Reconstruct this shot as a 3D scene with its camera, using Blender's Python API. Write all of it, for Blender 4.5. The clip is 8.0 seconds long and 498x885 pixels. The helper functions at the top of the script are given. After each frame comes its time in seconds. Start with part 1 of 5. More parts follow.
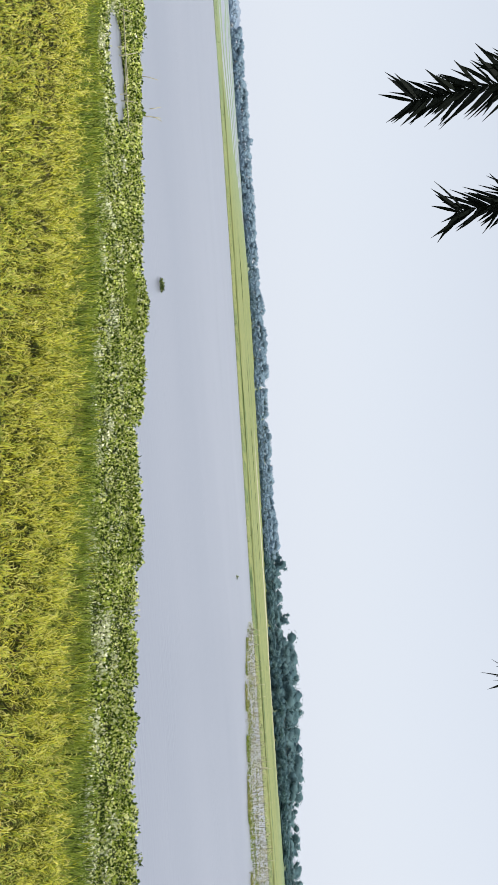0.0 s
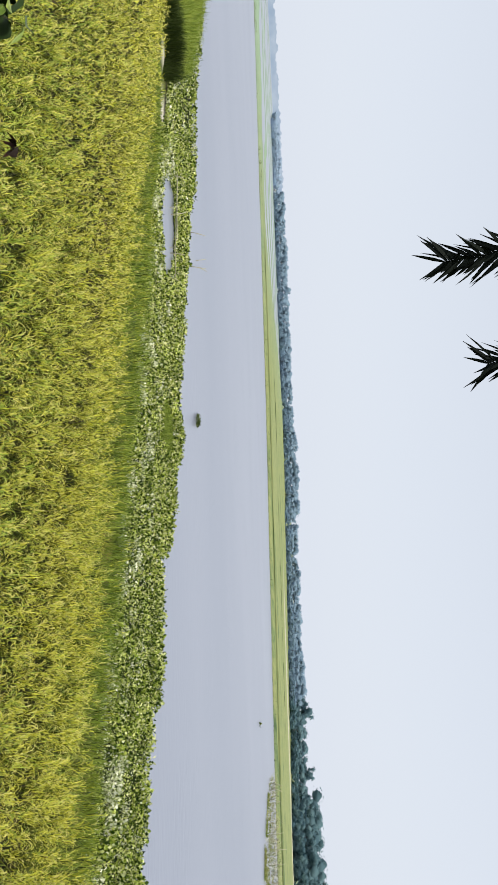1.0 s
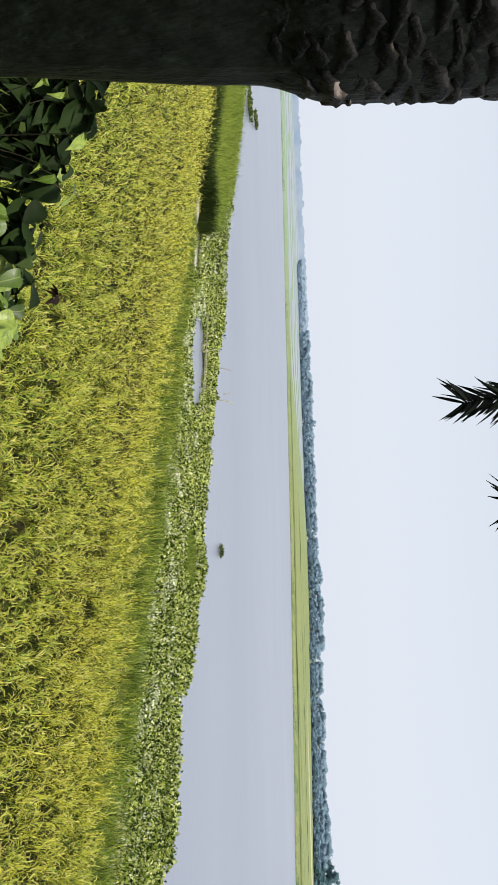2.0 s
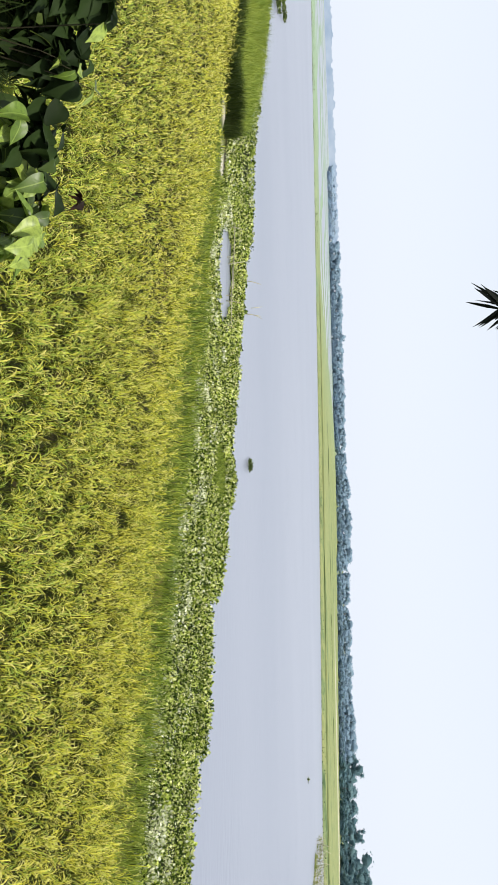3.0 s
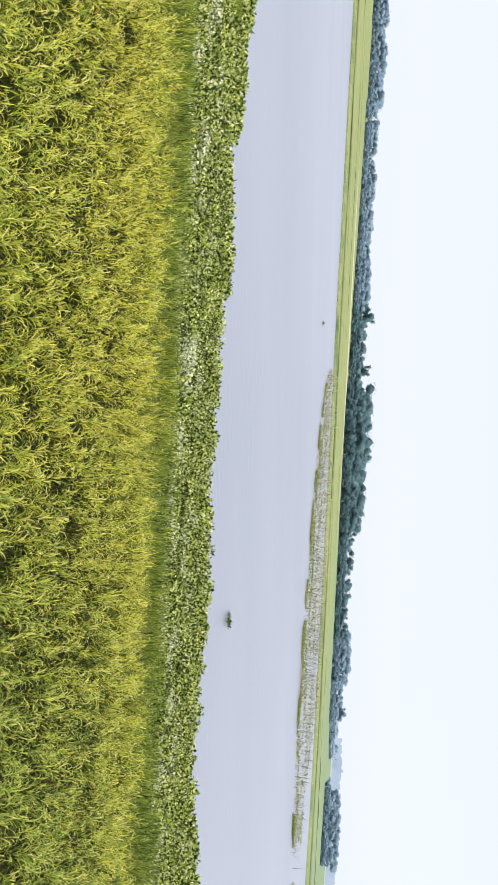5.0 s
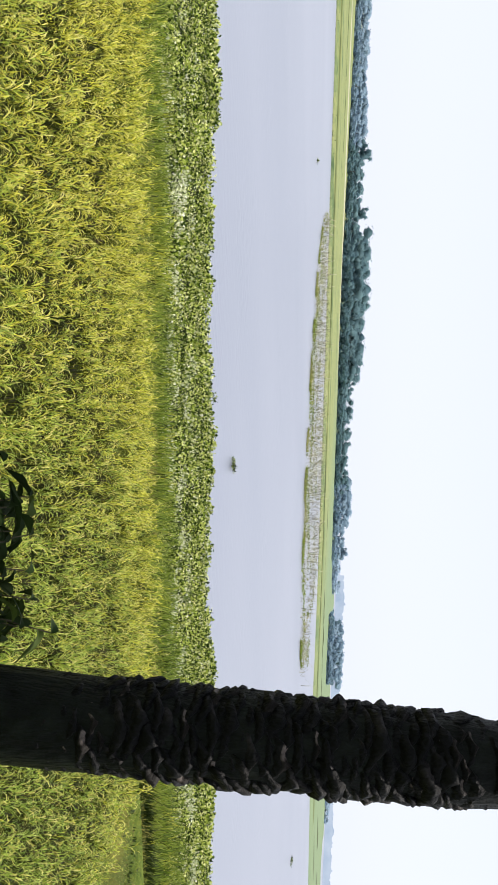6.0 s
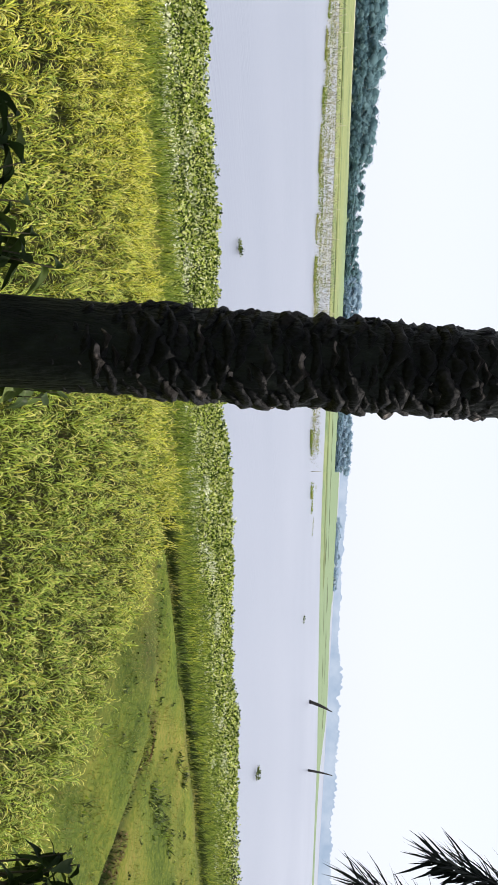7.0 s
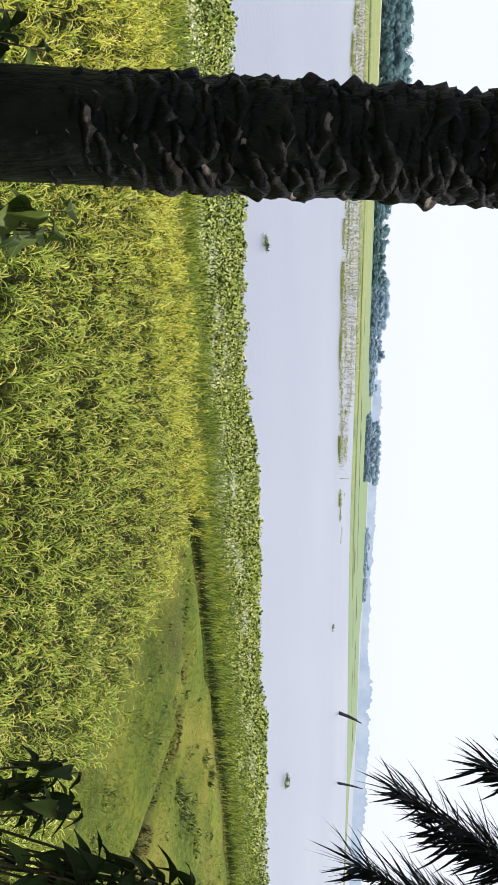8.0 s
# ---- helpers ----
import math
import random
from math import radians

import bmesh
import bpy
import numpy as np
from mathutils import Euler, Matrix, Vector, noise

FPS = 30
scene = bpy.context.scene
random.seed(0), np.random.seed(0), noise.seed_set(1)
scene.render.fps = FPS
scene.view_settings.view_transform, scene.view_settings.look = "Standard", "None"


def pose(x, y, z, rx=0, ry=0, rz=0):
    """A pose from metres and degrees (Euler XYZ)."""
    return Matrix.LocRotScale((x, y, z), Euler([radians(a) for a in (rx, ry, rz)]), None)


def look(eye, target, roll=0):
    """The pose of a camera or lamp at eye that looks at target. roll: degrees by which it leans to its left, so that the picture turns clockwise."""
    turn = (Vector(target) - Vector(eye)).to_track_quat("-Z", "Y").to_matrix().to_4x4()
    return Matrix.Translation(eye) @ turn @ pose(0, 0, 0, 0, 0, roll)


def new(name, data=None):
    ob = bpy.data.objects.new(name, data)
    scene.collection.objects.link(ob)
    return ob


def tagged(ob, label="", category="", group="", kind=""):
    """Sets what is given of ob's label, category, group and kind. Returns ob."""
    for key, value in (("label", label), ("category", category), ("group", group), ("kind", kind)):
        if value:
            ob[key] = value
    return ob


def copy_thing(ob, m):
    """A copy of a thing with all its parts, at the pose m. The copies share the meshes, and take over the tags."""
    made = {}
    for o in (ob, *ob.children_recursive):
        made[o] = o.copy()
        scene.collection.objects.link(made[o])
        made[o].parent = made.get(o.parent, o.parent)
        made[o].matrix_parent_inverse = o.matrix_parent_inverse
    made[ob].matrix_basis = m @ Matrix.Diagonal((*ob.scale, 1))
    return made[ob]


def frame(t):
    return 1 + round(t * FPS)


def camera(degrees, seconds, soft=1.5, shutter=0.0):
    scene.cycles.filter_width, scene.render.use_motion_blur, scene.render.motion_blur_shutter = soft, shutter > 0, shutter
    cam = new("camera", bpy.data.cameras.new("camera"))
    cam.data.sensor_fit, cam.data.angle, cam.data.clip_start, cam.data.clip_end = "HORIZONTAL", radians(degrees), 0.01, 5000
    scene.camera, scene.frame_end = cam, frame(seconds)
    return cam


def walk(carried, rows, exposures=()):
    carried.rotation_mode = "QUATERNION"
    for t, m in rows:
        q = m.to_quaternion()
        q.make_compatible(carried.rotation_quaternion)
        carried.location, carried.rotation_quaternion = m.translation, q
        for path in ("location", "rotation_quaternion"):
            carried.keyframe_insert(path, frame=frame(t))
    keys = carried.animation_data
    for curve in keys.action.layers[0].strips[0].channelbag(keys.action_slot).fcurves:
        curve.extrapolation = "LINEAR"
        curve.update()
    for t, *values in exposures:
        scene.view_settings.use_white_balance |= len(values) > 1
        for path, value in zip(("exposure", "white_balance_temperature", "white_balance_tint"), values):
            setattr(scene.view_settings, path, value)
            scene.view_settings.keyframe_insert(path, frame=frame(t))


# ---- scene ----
cam = camera(39.1, 8.0, soft=1.3)


def view(x, y, z, yaw, pitch, roll):
    """A camera held sideways: its right edge points to the sky. yaw to the right, pitch up, roll of the horizon."""
    return pose(x, y, z, 90 + pitch, 0, -yaw) @ pose(0, 0, 0, 0, 0, roll + 90)


# seconds, eye, yaw, pitch, roll
PATH = [
    (0.00, 0.014, 0.205, 4.402, 6.25, -1.39, -4.07),
    (0.50, 0.010, 0.222, 4.404, -1.51, -1.14, -5.36),
    (0.70, 0.004, 0.228, 4.402, -2.67, -2.69, -3.08),
    (1.00, -0.020, 0.238, 4.402, -4.85, -3.30, -2.37),
    (1.50, -0.050, 0.230, 4.412, -9.42, -4.27, -0.31),
    (1.70, -0.052, 0.222, 4.416, -12.82, -4.20, -1.32),
    (2.05, -0.050, 0.212, 4.417, -15.63, -4.96, -2.31),
    (2.45, -0.042, 0.204, 4.418, -14.72, -6.51, -2.95),
    (2.80, -0.025, 0.202, 4.418, -11.49, -7.28, -2.47),
    (3.00, -0.005, 0.216, 4.412, -8.73, -7.45, -1.74),
    (3.50, 0.030, 0.258, 4.407, -5.09, -9.10, -0.39),
    (4.00, 0.104, 0.270, 4.410, -0.07, -7.83, 0.04),
    (4.50, 0.190, 0.250, 4.410, 9.32, -7.81, 0.93),
    (4.60, 0.208, 0.236, 4.410, 12.86, -7.50, 1.42),
    (5.00, 0.294, 0.085, 4.407, 26.76, -8.62, 3.27),
    (5.20, 0.308, 0.083, 4.411, 33.72, -8.75, 3.90),
    (5.55, 0.397, -0.012, 4.402, 38.55, -8.55, 3.75),
    (5.90, 0.487, -0.107, 4.393, 38.44, -8.00, 2.70),
    (6.30, 0.589, -0.216, 4.383, 41.30, -7.87, 1.17),
    (6.50, 0.670, -0.261, 4.380, 46.14, -8.10, 0.66),
    (6.90, 0.907, -0.382, 4.391, 55.74, -6.84, 3.58),
    (7.00, 0.920, -0.412, 4.387, 55.20, -7.88, 3.07),
    (7.50, 1.204, -0.562, 4.391, 54.10, -8.19, 1.44),
    (7.80, 1.347, -0.620, 4.394, 55.44, -10.13, 3.57),
    (8.00, 1.443, -0.659, 4.396, 54.41, -10.18, 2.72),
]
EXPOSURES = [(0.0, 0.08, 6500, 10), (1.5, 0.03, 6500, 10), (3.0, 0.25, 6500, 10), (4.5, 0.31, 6500, 11), (6.5, 0.32, 6500, 13), (8.0, 0.36, 6500, 13)]
walk(cam, [(t, view(*r)) for t, *r in PATH], EXPOSURES)

# ---- world and sun ----
SUN_AZ, SUN_EL = 108.0, 62.0
world = bpy.data.worlds.new("hazy_sky")
scene.world = world
world.use_nodes = True
wn, wl = world.node_tree.nodes, world.node_tree.links
wn.clear()
sky = wn.new("ShaderNodeTexSky")
sky.sky_type, sky.sun_disc = "NISHITA", False
sky.sun_elevation, sky.sun_rotation = radians(SUN_EL), radians(SUN_AZ)
sky.air_density, sky.dust_density, sky.ozone_density, sky.altitude = 1.2, 4.0, 1.0, 10
mist = wn.new("ShaderNodeMix")
mist.data_type = "RGBA"
# the haze is thickest towards the horizon
wtc = wn.new("ShaderNodeTexCoord")
wsep = wn.new("ShaderNodeSeparateXYZ")
wmap = wn.new("ShaderNodeMapRange")
wmap.interpolation_type = "SMOOTHSTEP"
for _k, _v in (("From Min", 0.0), ("From Max", 1.0), ("To Min", 0.92), ("To Max", 0.5)):
    wmap.inputs[_k].default_value = _v
wl.new(wtc.outputs["Generated"], wsep.inputs[0])
wl.new(wsep.outputs["Z"], wmap.inputs["Value"])
wl.new(wmap.outputs[0], mist.inputs["Factor"])
mist.inputs["B"].default_value = (7.65, 8.2, 9.1, 1)
bg = wn.new("ShaderNodeBackground")
bg.inputs["Strength"].default_value = 0.1
wout = wn.new("ShaderNodeOutputWorld")
wl.new(sky.outputs["Color"], mist.inputs["A"])
wl.new(mist.outputs["Result"], bg.inputs["Color"])
wl.new(bg.outputs["Background"], wout.inputs["Surface"])

sun_data = bpy.data.lights.new("sun", "SUN")
sun_data.energy, sun_data.angle, sun_data.color = 4.6, radians(0.8), (1.0, 0.95, 0.86)
sun = new("sun", sun_data)
_a, _e = radians(SUN_AZ), radians(SUN_EL)
sun.matrix_world = look((math.sin(_a) * math.cos(_e) * 60, math.cos(_a) * math.cos(_e) * 60, math.sin(_e) * 60), (0, 0, 0))

# ---- the field's own axes: s runs along the embankment, n from it to the water ----
AX, AY = 0.89, -0.456


def world_xy(s, n):
    return s * AX - n * AY, s * AY + n * AX


def field_sn(x, y):
    return x * AX + y * AY, -x * AY + y * AX


# ---- materials ----
def mat(name):
    m = bpy.data.materials.new(name)
    m.use_nodes = True
    nt = m.node_tree
    nt.nodes.clear()
    return m, nt.nodes, nt.links


def ramp(nodes, stops):
    r = nodes.new("ShaderNodeValToRGB")
    r.color_ramp.elements[0].position, r.color_ramp.elements[0].color = stops[0][0], (*stops[0][1], 1)
    r.color_ramp.elements[1].position, r.color_ramp.elements[1].color = stops[-1][0], (*stops[-1][1], 1)
    for p, c in stops[1:-1]:
        e = r.color_ramp.elements.new(p)
        e.color = (*c, 1)
    return r


def noise_node(nodes, links, scale, detail=4, vec=None, rough=0.55):
    n = nodes.new("ShaderNodeTexNoise")
    n.inputs["Scale"].default_value, n.inputs["Detail"].default_value, n.inputs["Roughness"].default_value = scale, detail, rough
    if vec is None:
        g = nodes.new("ShaderNodeNewGeometry")
        vec = g.outputs["Position"]
    links.new(vec, n.inputs["Vector"])
    return n


def mixc(nodes, links, fac, a, b, mode="MIX"):
    m = nodes.new("ShaderNodeMix")
    m.data_type, m.blend_type = "RGBA", mode
    for sock, v in (("Factor", fac), ("A", a), ("B", b)):
        if isinstance(v, (int, float)):
            m.inputs[sock].default_value = v
        elif isinstance(v, tuple):
            m.inputs[sock].default_value = (*v, 1)
        else:
            links.new(v, m.inputs[sock])
    return m.outputs["Result"]


def bumped(nodes, links, height, strength, distance):
    b = nodes.new("ShaderNodeBump")
    b.inputs["Strength"].default_value, b.inputs["Distance"].default_value = strength, distance
    links.new(height, b.inputs["Height"])
    return b.outputs["Normal"]


def surface(nodes, links, color, rough, normal=None, through_light=0.0, glow_color=None, spec=0.5):
    p = nodes.new("ShaderNodeBsdfPrincipled")
    if isinstance(color, tuple):
        p.inputs["Base Color"].default_value = (*color, 1)
    else:
        links.new(color, p.inputs["Base Color"])
    p.inputs["Roughness"].default_value = rough
    p.inputs["Specular IOR Level"].default_value = spec
    if normal is not None:
        links.new(normal, p.inputs["Normal"])
    o = nodes.new("ShaderNodeOutputMaterial")
    if through_light:
        t = nodes.new("ShaderNodeBsdfTranslucent")
        c = glow_color if glow_color is not None else color
        if isinstance(c, tuple):
            t.inputs["Color"].default_value = (*c, 1)
        else:
            links.new(c, t.inputs["Color"])
        mx = nodes.new("ShaderNodeMixShader")
        mx.inputs[0].default_value = through_light
        links.new(p.outputs[0], mx.inputs[1])
        links.new(t.outputs[0], mx.inputs[2])
        links.new(mx.outputs[0], o.inputs["Surface"])
    else:
        links.new(p.outputs[0], o.inputs["Surface"])
    return p


def leaf_material(name, stops, patch_color, patch_scale, patch_amount, rough=0.5, through_light=0.3, single=False, spec=0.15):
    """Foliage: every blade its own tint, and broad patches over the plot."""
    m, n, l = mat(name)
    if single:
        src = n.new("ShaderNodeObjectInfo").outputs["Random"]
    else:
        src = n.new("ShaderNodeNewGeometry").outputs["Random Per Island"]
    r = ramp(n, stops)
    l.new(src, r.inputs[0])
    pn = noise_node(n, l, patch_scale, 3)
    pr = n.new("ShaderNodeMapRange")
    pr.inputs["From Min"].default_value, pr.inputs["From Max"].default_value, pr.inputs["To Max"].default_value = 0.42, 0.66, patch_amount
    l.new(pn.outputs["Fac"], pr.inputs["Value"])
    c = mixc(n, l, pr.outputs[0], r.outputs["Color"], patch_color)
    surface(n, l, c, rough, None, through_light, None, spec)
    return m


def broad_leaf_material(name, stops, patch_color, rough, through_light, spec):
    """A broad leaf: each its own green, a pale midrib and side veins in relief, and darker blotches."""
    m, n, l = mat(name)
    r = ramp(n, stops)
    l.new(n.new("ShaderNodeObjectInfo").outputs["Random"], r.inputs[0])
    tc = n.new("ShaderNodeTexCoord")
    sep = n.new("ShaderNodeSeparateXYZ")
    l.new(tc.outputs["Object"], sep.inputs[0])
    side = n.new("ShaderNodeMath")
    side.operation = "ABSOLUTE"
    l.new(sep.outputs["Y"], side.inputs[0])
    rib = n.new("ShaderNodeMapRange")
    for k, v in (("From Min", 0.0012), ("From Max", 0.003), ("To Min", 0.22), ("To Max", 0.0)):
        rib.inputs[k].default_value = v
    l.new(side.outputs[0], rib.inputs["Value"])
    slant = n.new("ShaderNodeMath")
    slant.operation = "SUBTRACT"
    l.new(sep.outputs["X"], slant.inputs[0])
    l.new(side.outputs[0], slant.inputs[1])
    beat = n.new("ShaderNodeMath")
    beat.operation = "MULTIPLY"
    beat.inputs[1].default_value = 420
    l.new(slant.outputs[0], beat.inputs[0])
    vein = n.new("ShaderNodeMath")
    vein.operation = "SINE"
    l.new(beat.outputs[0], vein.inputs[0])
    blot = noise_node(n, l, 38, 4, tc.outputs["Object"])
    br = n.new("ShaderNodeMapRange")
    br.inputs["From Min"].default_value, br.inputs["From Max"].default_value, br.inputs["To Max"].default_value = 0.45, 0.7, 0.6
    l.new(blot.outputs["Fac"], br.inputs["Value"])
    c = mixc(n, l, br.outputs[0], r.outputs["Color"], patch_color)
    c = mixc(n, l, rib.outputs[0], c, tuple(min(1, 1.6 * v + 0.03) for v in stops[-1][1]))
    surface(n, l, c, rough, bumped(n, l, vein.outputs[0], 0.12, 0.001), through_light, None, spec)
    return m


def make_ground_material():
    m, n, l = mat("ground_soil_and_grass")
    at = n.new("ShaderNodeVertexColor")
    at.layer_name = "cover"
    sep = n.new("ShaderNodeSeparateColor")
    l.new(at.outputs["Color"], sep.inputs[0])
    n1, n2 = noise_node(n, l, 1.3, 6), noise_node(n, l, 9.0, 5)
    # near-black soil: the shade between the rice hills is put into its colour
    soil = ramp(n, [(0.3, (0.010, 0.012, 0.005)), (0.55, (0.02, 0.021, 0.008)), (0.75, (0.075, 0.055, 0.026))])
    l.new(n1.outputs["Fac"], soil.inputs[0])
    # turf: broad yellowish and deep green patches under a fine grain
    turf_sum = n.new("ShaderNodeMath")
    turf_sum.operation = "MULTIPLY_ADD"
    turf_sum.inputs[1].default_value = 0.45
    n4 = noise_node(n, l, 0.5, 4)
    turf_half = n.new("ShaderNodeMath")
    turf_half.operation = "MULTIPLY"
    turf_half.inputs[1].default_value = 0.55
    l.new(n4.outputs["Fac"], turf_half.inputs[0])
    l.new(n2.outputs["Fac"], turf_sum.inputs[0])
    l.new(turf_half.outputs[0], turf_sum.inputs[2])
    grass = ramp(n, [(0.36, (0.035, 0.062, 0.006)), (0.47, (0.08, 0.112, 0.013)), (0.56, (0.135, 0.148, 0.02)), (0.66, (0.2, 0.17, 0.04))])
    l.new(turf_sum.outputs[0], grass.inputs[0])
    # far plots lie in long bands along the bank
    g = n.new("ShaderNodeNewGeometry")
    mp = n.new("ShaderNodeMapping")
    mp.inputs["Rotation"].default_value = (0, 0, radians(24))
    mp.inputs["Scale"].default_value = (0.011, 0.085, 0.05)
    l.new(g.outputs["Position"], mp.inputs["Vector"])
    nb = noise_node(n, l, 1.0, 7, mp.outputs["Vector"], 0.72)
    tuft = noise_node(n, l, 0.45, 5, None, 0.65)
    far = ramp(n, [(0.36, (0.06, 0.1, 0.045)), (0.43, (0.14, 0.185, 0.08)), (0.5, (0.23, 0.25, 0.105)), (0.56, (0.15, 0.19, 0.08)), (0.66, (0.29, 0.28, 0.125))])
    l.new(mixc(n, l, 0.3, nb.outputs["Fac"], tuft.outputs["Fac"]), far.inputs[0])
    # haze over the plots farther east and west is put into their colour
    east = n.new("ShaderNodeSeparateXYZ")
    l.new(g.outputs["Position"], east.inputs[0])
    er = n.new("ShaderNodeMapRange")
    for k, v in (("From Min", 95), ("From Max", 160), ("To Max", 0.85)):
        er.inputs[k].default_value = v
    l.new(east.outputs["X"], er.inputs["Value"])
    far_hazed = mixc(n, l, er.outputs[0], far.outputs["Color"], (0.158, 0.22, 0.132))
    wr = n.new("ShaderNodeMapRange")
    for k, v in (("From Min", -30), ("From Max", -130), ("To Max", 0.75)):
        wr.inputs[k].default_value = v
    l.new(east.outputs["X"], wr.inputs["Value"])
    far_hazed = mixc(n, l, wr.outputs[0], far_hazed, (0.21, 0.3, 0.225))
    dry = ramp(n, [(0.35, (0.4, 0.37, 0.29)), (0.7, (0.6, 0.57, 0.48))])
    l.new(n1.outputs["Fac"], dry.inputs[0])
    # gaps between the floating leaves, their shade put into the ground colour
    gap_shade = ramp(n, [(0.35, (0.007, 0.012, 0.003)), (0.7, (0.018, 0.026, 0.006))])
    l.new(n2.outputs["Fac"], gap_shade.inputs[0])
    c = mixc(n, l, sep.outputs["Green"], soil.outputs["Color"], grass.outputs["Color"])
    c = mixc(n, l, at.outputs["Alpha"], gap_shade.outputs["Color"], c)
    c = mixc(n, l, sep.outputs["Blue"], c, far_hazed)
    c = mixc(n, l, sep.outputs["Red"], c, dry.outputs["Color"])
    surface(n, l, c, 0.95, bumped(n, l, n2.outputs["Fac"], 0.6, 0.05), spec=0.1)
    return m


def make_water_material():
    m, n, l = mat("still_turbid_water")
    g = n.new("ShaderNodeNewGeometry")
    mp = n.new("ShaderNodeMapping")
    mp.inputs["Rotation"].default_value = (0, 0, radians(27))
    mp.inputs["Scale"].default_value = (0.5, 1.4, 1)
    l.new(g.outputs["Position"], mp.inputs["Vector"])
    a = noise_node(n, l, 2.2, 3, mp.outputs["Vector"])
    big = noise_node(n, l, 0.03, 3, mp.outputs["Vector"])
    tint = ramp(n, [(0.3, (0.165, 0.185, 0.235)), (0.7, (0.22, 0.24, 0.29))])
    l.new(big.outputs["Fac"], tint.inputs[0])
    # light breezes raise ripples in patches
    mp2 = n.new("ShaderNodeMapping")
    mp2.inputs["Rotation"].default_value = (0, 0, radians(20))
    mp2.inputs["Scale"].default_value = (0.7, 4.5, 1)
    l.new(g.outputs["Position"], mp2.inputs["Vector"])
    ripple = noise_node(n, l, 1.0, 3, mp2.outputs["Vector"])
    where = ramp(n, [(0.52, (0, 0, 0)), (0.64, (1, 1, 1))])
    l.new(noise_node(n, l, 0.12, 2).outputs["Fac"], where.inputs[0])
    waves = mixc(n, l, where.outputs["Color"], mixc(n, l, 0.75, a.outputs["Fac"], (0.5, 0.5, 0.5)), mixc(n, l, 0.75, a.outputs["Fac"], ripple.outputs["Fac"]))
    p = surface(n, l, tint.outputs["Color"], 0.3, bumped(n, l, waves, 0.5, 0.05))
    p.inputs["IOR"].default_value = 1.33
    return m


def make_bark_material(name, stops, rough=0.55):
    m, n, l = mat(name)
    tc = n.new("ShaderNodeTexCoord")
    mp = n.new("ShaderNodeMapping")
    mp.inputs["Scale"].default_value = (1, 1, 0.25)
    l.new(tc.outputs["Object"], mp.inputs["Vector"])
    a = noise_node(n, l, 60, 6, mp.outputs["Vector"])
    b = noise_node(n, l, 17, 4, tc.outputs["Object"])
    info = n.new("ShaderNodeObjectInfo")
    v = n.new("ShaderNodeMath")
    v.operation = "MULTIPLY_ADD"
    v.inputs[1].default_value, v.inputs[2].default_value = 0.25, -0.12
    l.new(info.outputs["Random"], v.inputs[0])
    ad = n.new("ShaderNodeMath")
    l.new(b.outputs["Fac"], ad.inputs[0])
    l.new(v.outputs[0], ad.inputs[1])
    r = ramp(n, stops)
    l.new(ad.outputs[0], r.inputs[0])
    c = mixc(n, l, 0.5, r.outputs["Color"], a.outputs["Fac"], "OVERLAY")
    surface(n, l, c, rough, bumped(n, l, a.outputs["Fac"], 1.0, 0.02), spec=0.1)
    return m


def plain_material(name, c0, c1, scale, rough=0.8, through_light=0.0):
    m, n, l = mat(name)
    a = noise_node(n, l, scale, 5)
    r = ramp(n, [(0.3, c0), (0.7, c1)])
    l.new(a.outputs["Fac"], r.inputs[0])
    surface(n, l, r.outputs["Color"], rough, None, through_light, None, 0.2)
    return m


M_GROUND = make_ground_material()
M_WATER = make_water_material()
M_RICE = leaf_material("ripening_rice_leaf", [(0.0, (0.24, 0.255, 0.02)), (0.4, (0.47, 0.485, 0.038)), (0.75, (0.65, 0.645, 0.066)), (1.0, (0.78, 0.74, 0.17))], (0.62, 0.56, 0.055), 0.45, 0.35, 0.45, 0.34, False, 0.25)
# lower rice leaves darkened: the shade inside the crop put into the colour
M_RICE_LOW_SHADE = leaf_material("shaded_lower_rice_leaf", [(0.0, (0.016, 0.026, 0.005)), (0.5, (0.05, 0.068, 0.01)), (1.0, (0.2, 0.22, 0.028))], (0.045, 0.06, 0.009), 0.6, 0.4, 0.6, 0.2)
M_RICE_GREEN = leaf_material("green_rice_leaf", [(0.0, (0.13, 0.21, 0.022)), (0.5, (0.285, 0.395, 0.048)), (1.0, (0.52, 0.62, 0.11))], (0.34, 0.41, 0.04), 0.5, 0.5, 0.45, 0.34, False, 0.25)
# dark grass; also carries the shade of ditch, drain and reed faces
M_GRASS_AND_SHADE = leaf_material("dark_grass_and_shade", [(0.0, (0.018, 0.032, 0.007)), (1.0, (0.06, 0.085, 0.018))], (0.035, 0.055, 0.011), 0.6, 0.4, 0.6, 0.1)
# blade colour with the palm's shade on the slope put in
M_SLOPE_SHADE = leaf_material("shade_coloured_blade", [(0.0, (0.008, 0.015, 0.004)), (0.8, (0.022, 0.036, 0.008)), (1.0, (0.09, 0.115, 0.025))], (0.014, 0.024, 0.005), 1.5, 0.4, 0.7, 0.08, False, 0.04)
M_PANICLE = leaf_material("ripe_rice_panicle", [(0.0, (0.4, 0.39, 0.07)), (1.0, (0.6, 0.57, 0.18))], (0.5, 0.47, 0.1), 0.7, 0.4, 0.6, 0.2)
M_GREEN = leaf_material("green_rice_and_grass", [(0.0, (0.075, 0.13, 0.015)), (0.6, (0.2, 0.28, 0.034)), (1.0, (0.4, 0.45, 0.085))], (0.24, 0.29, 0.042), 0.25, 0.5, 0.5, 0.3)
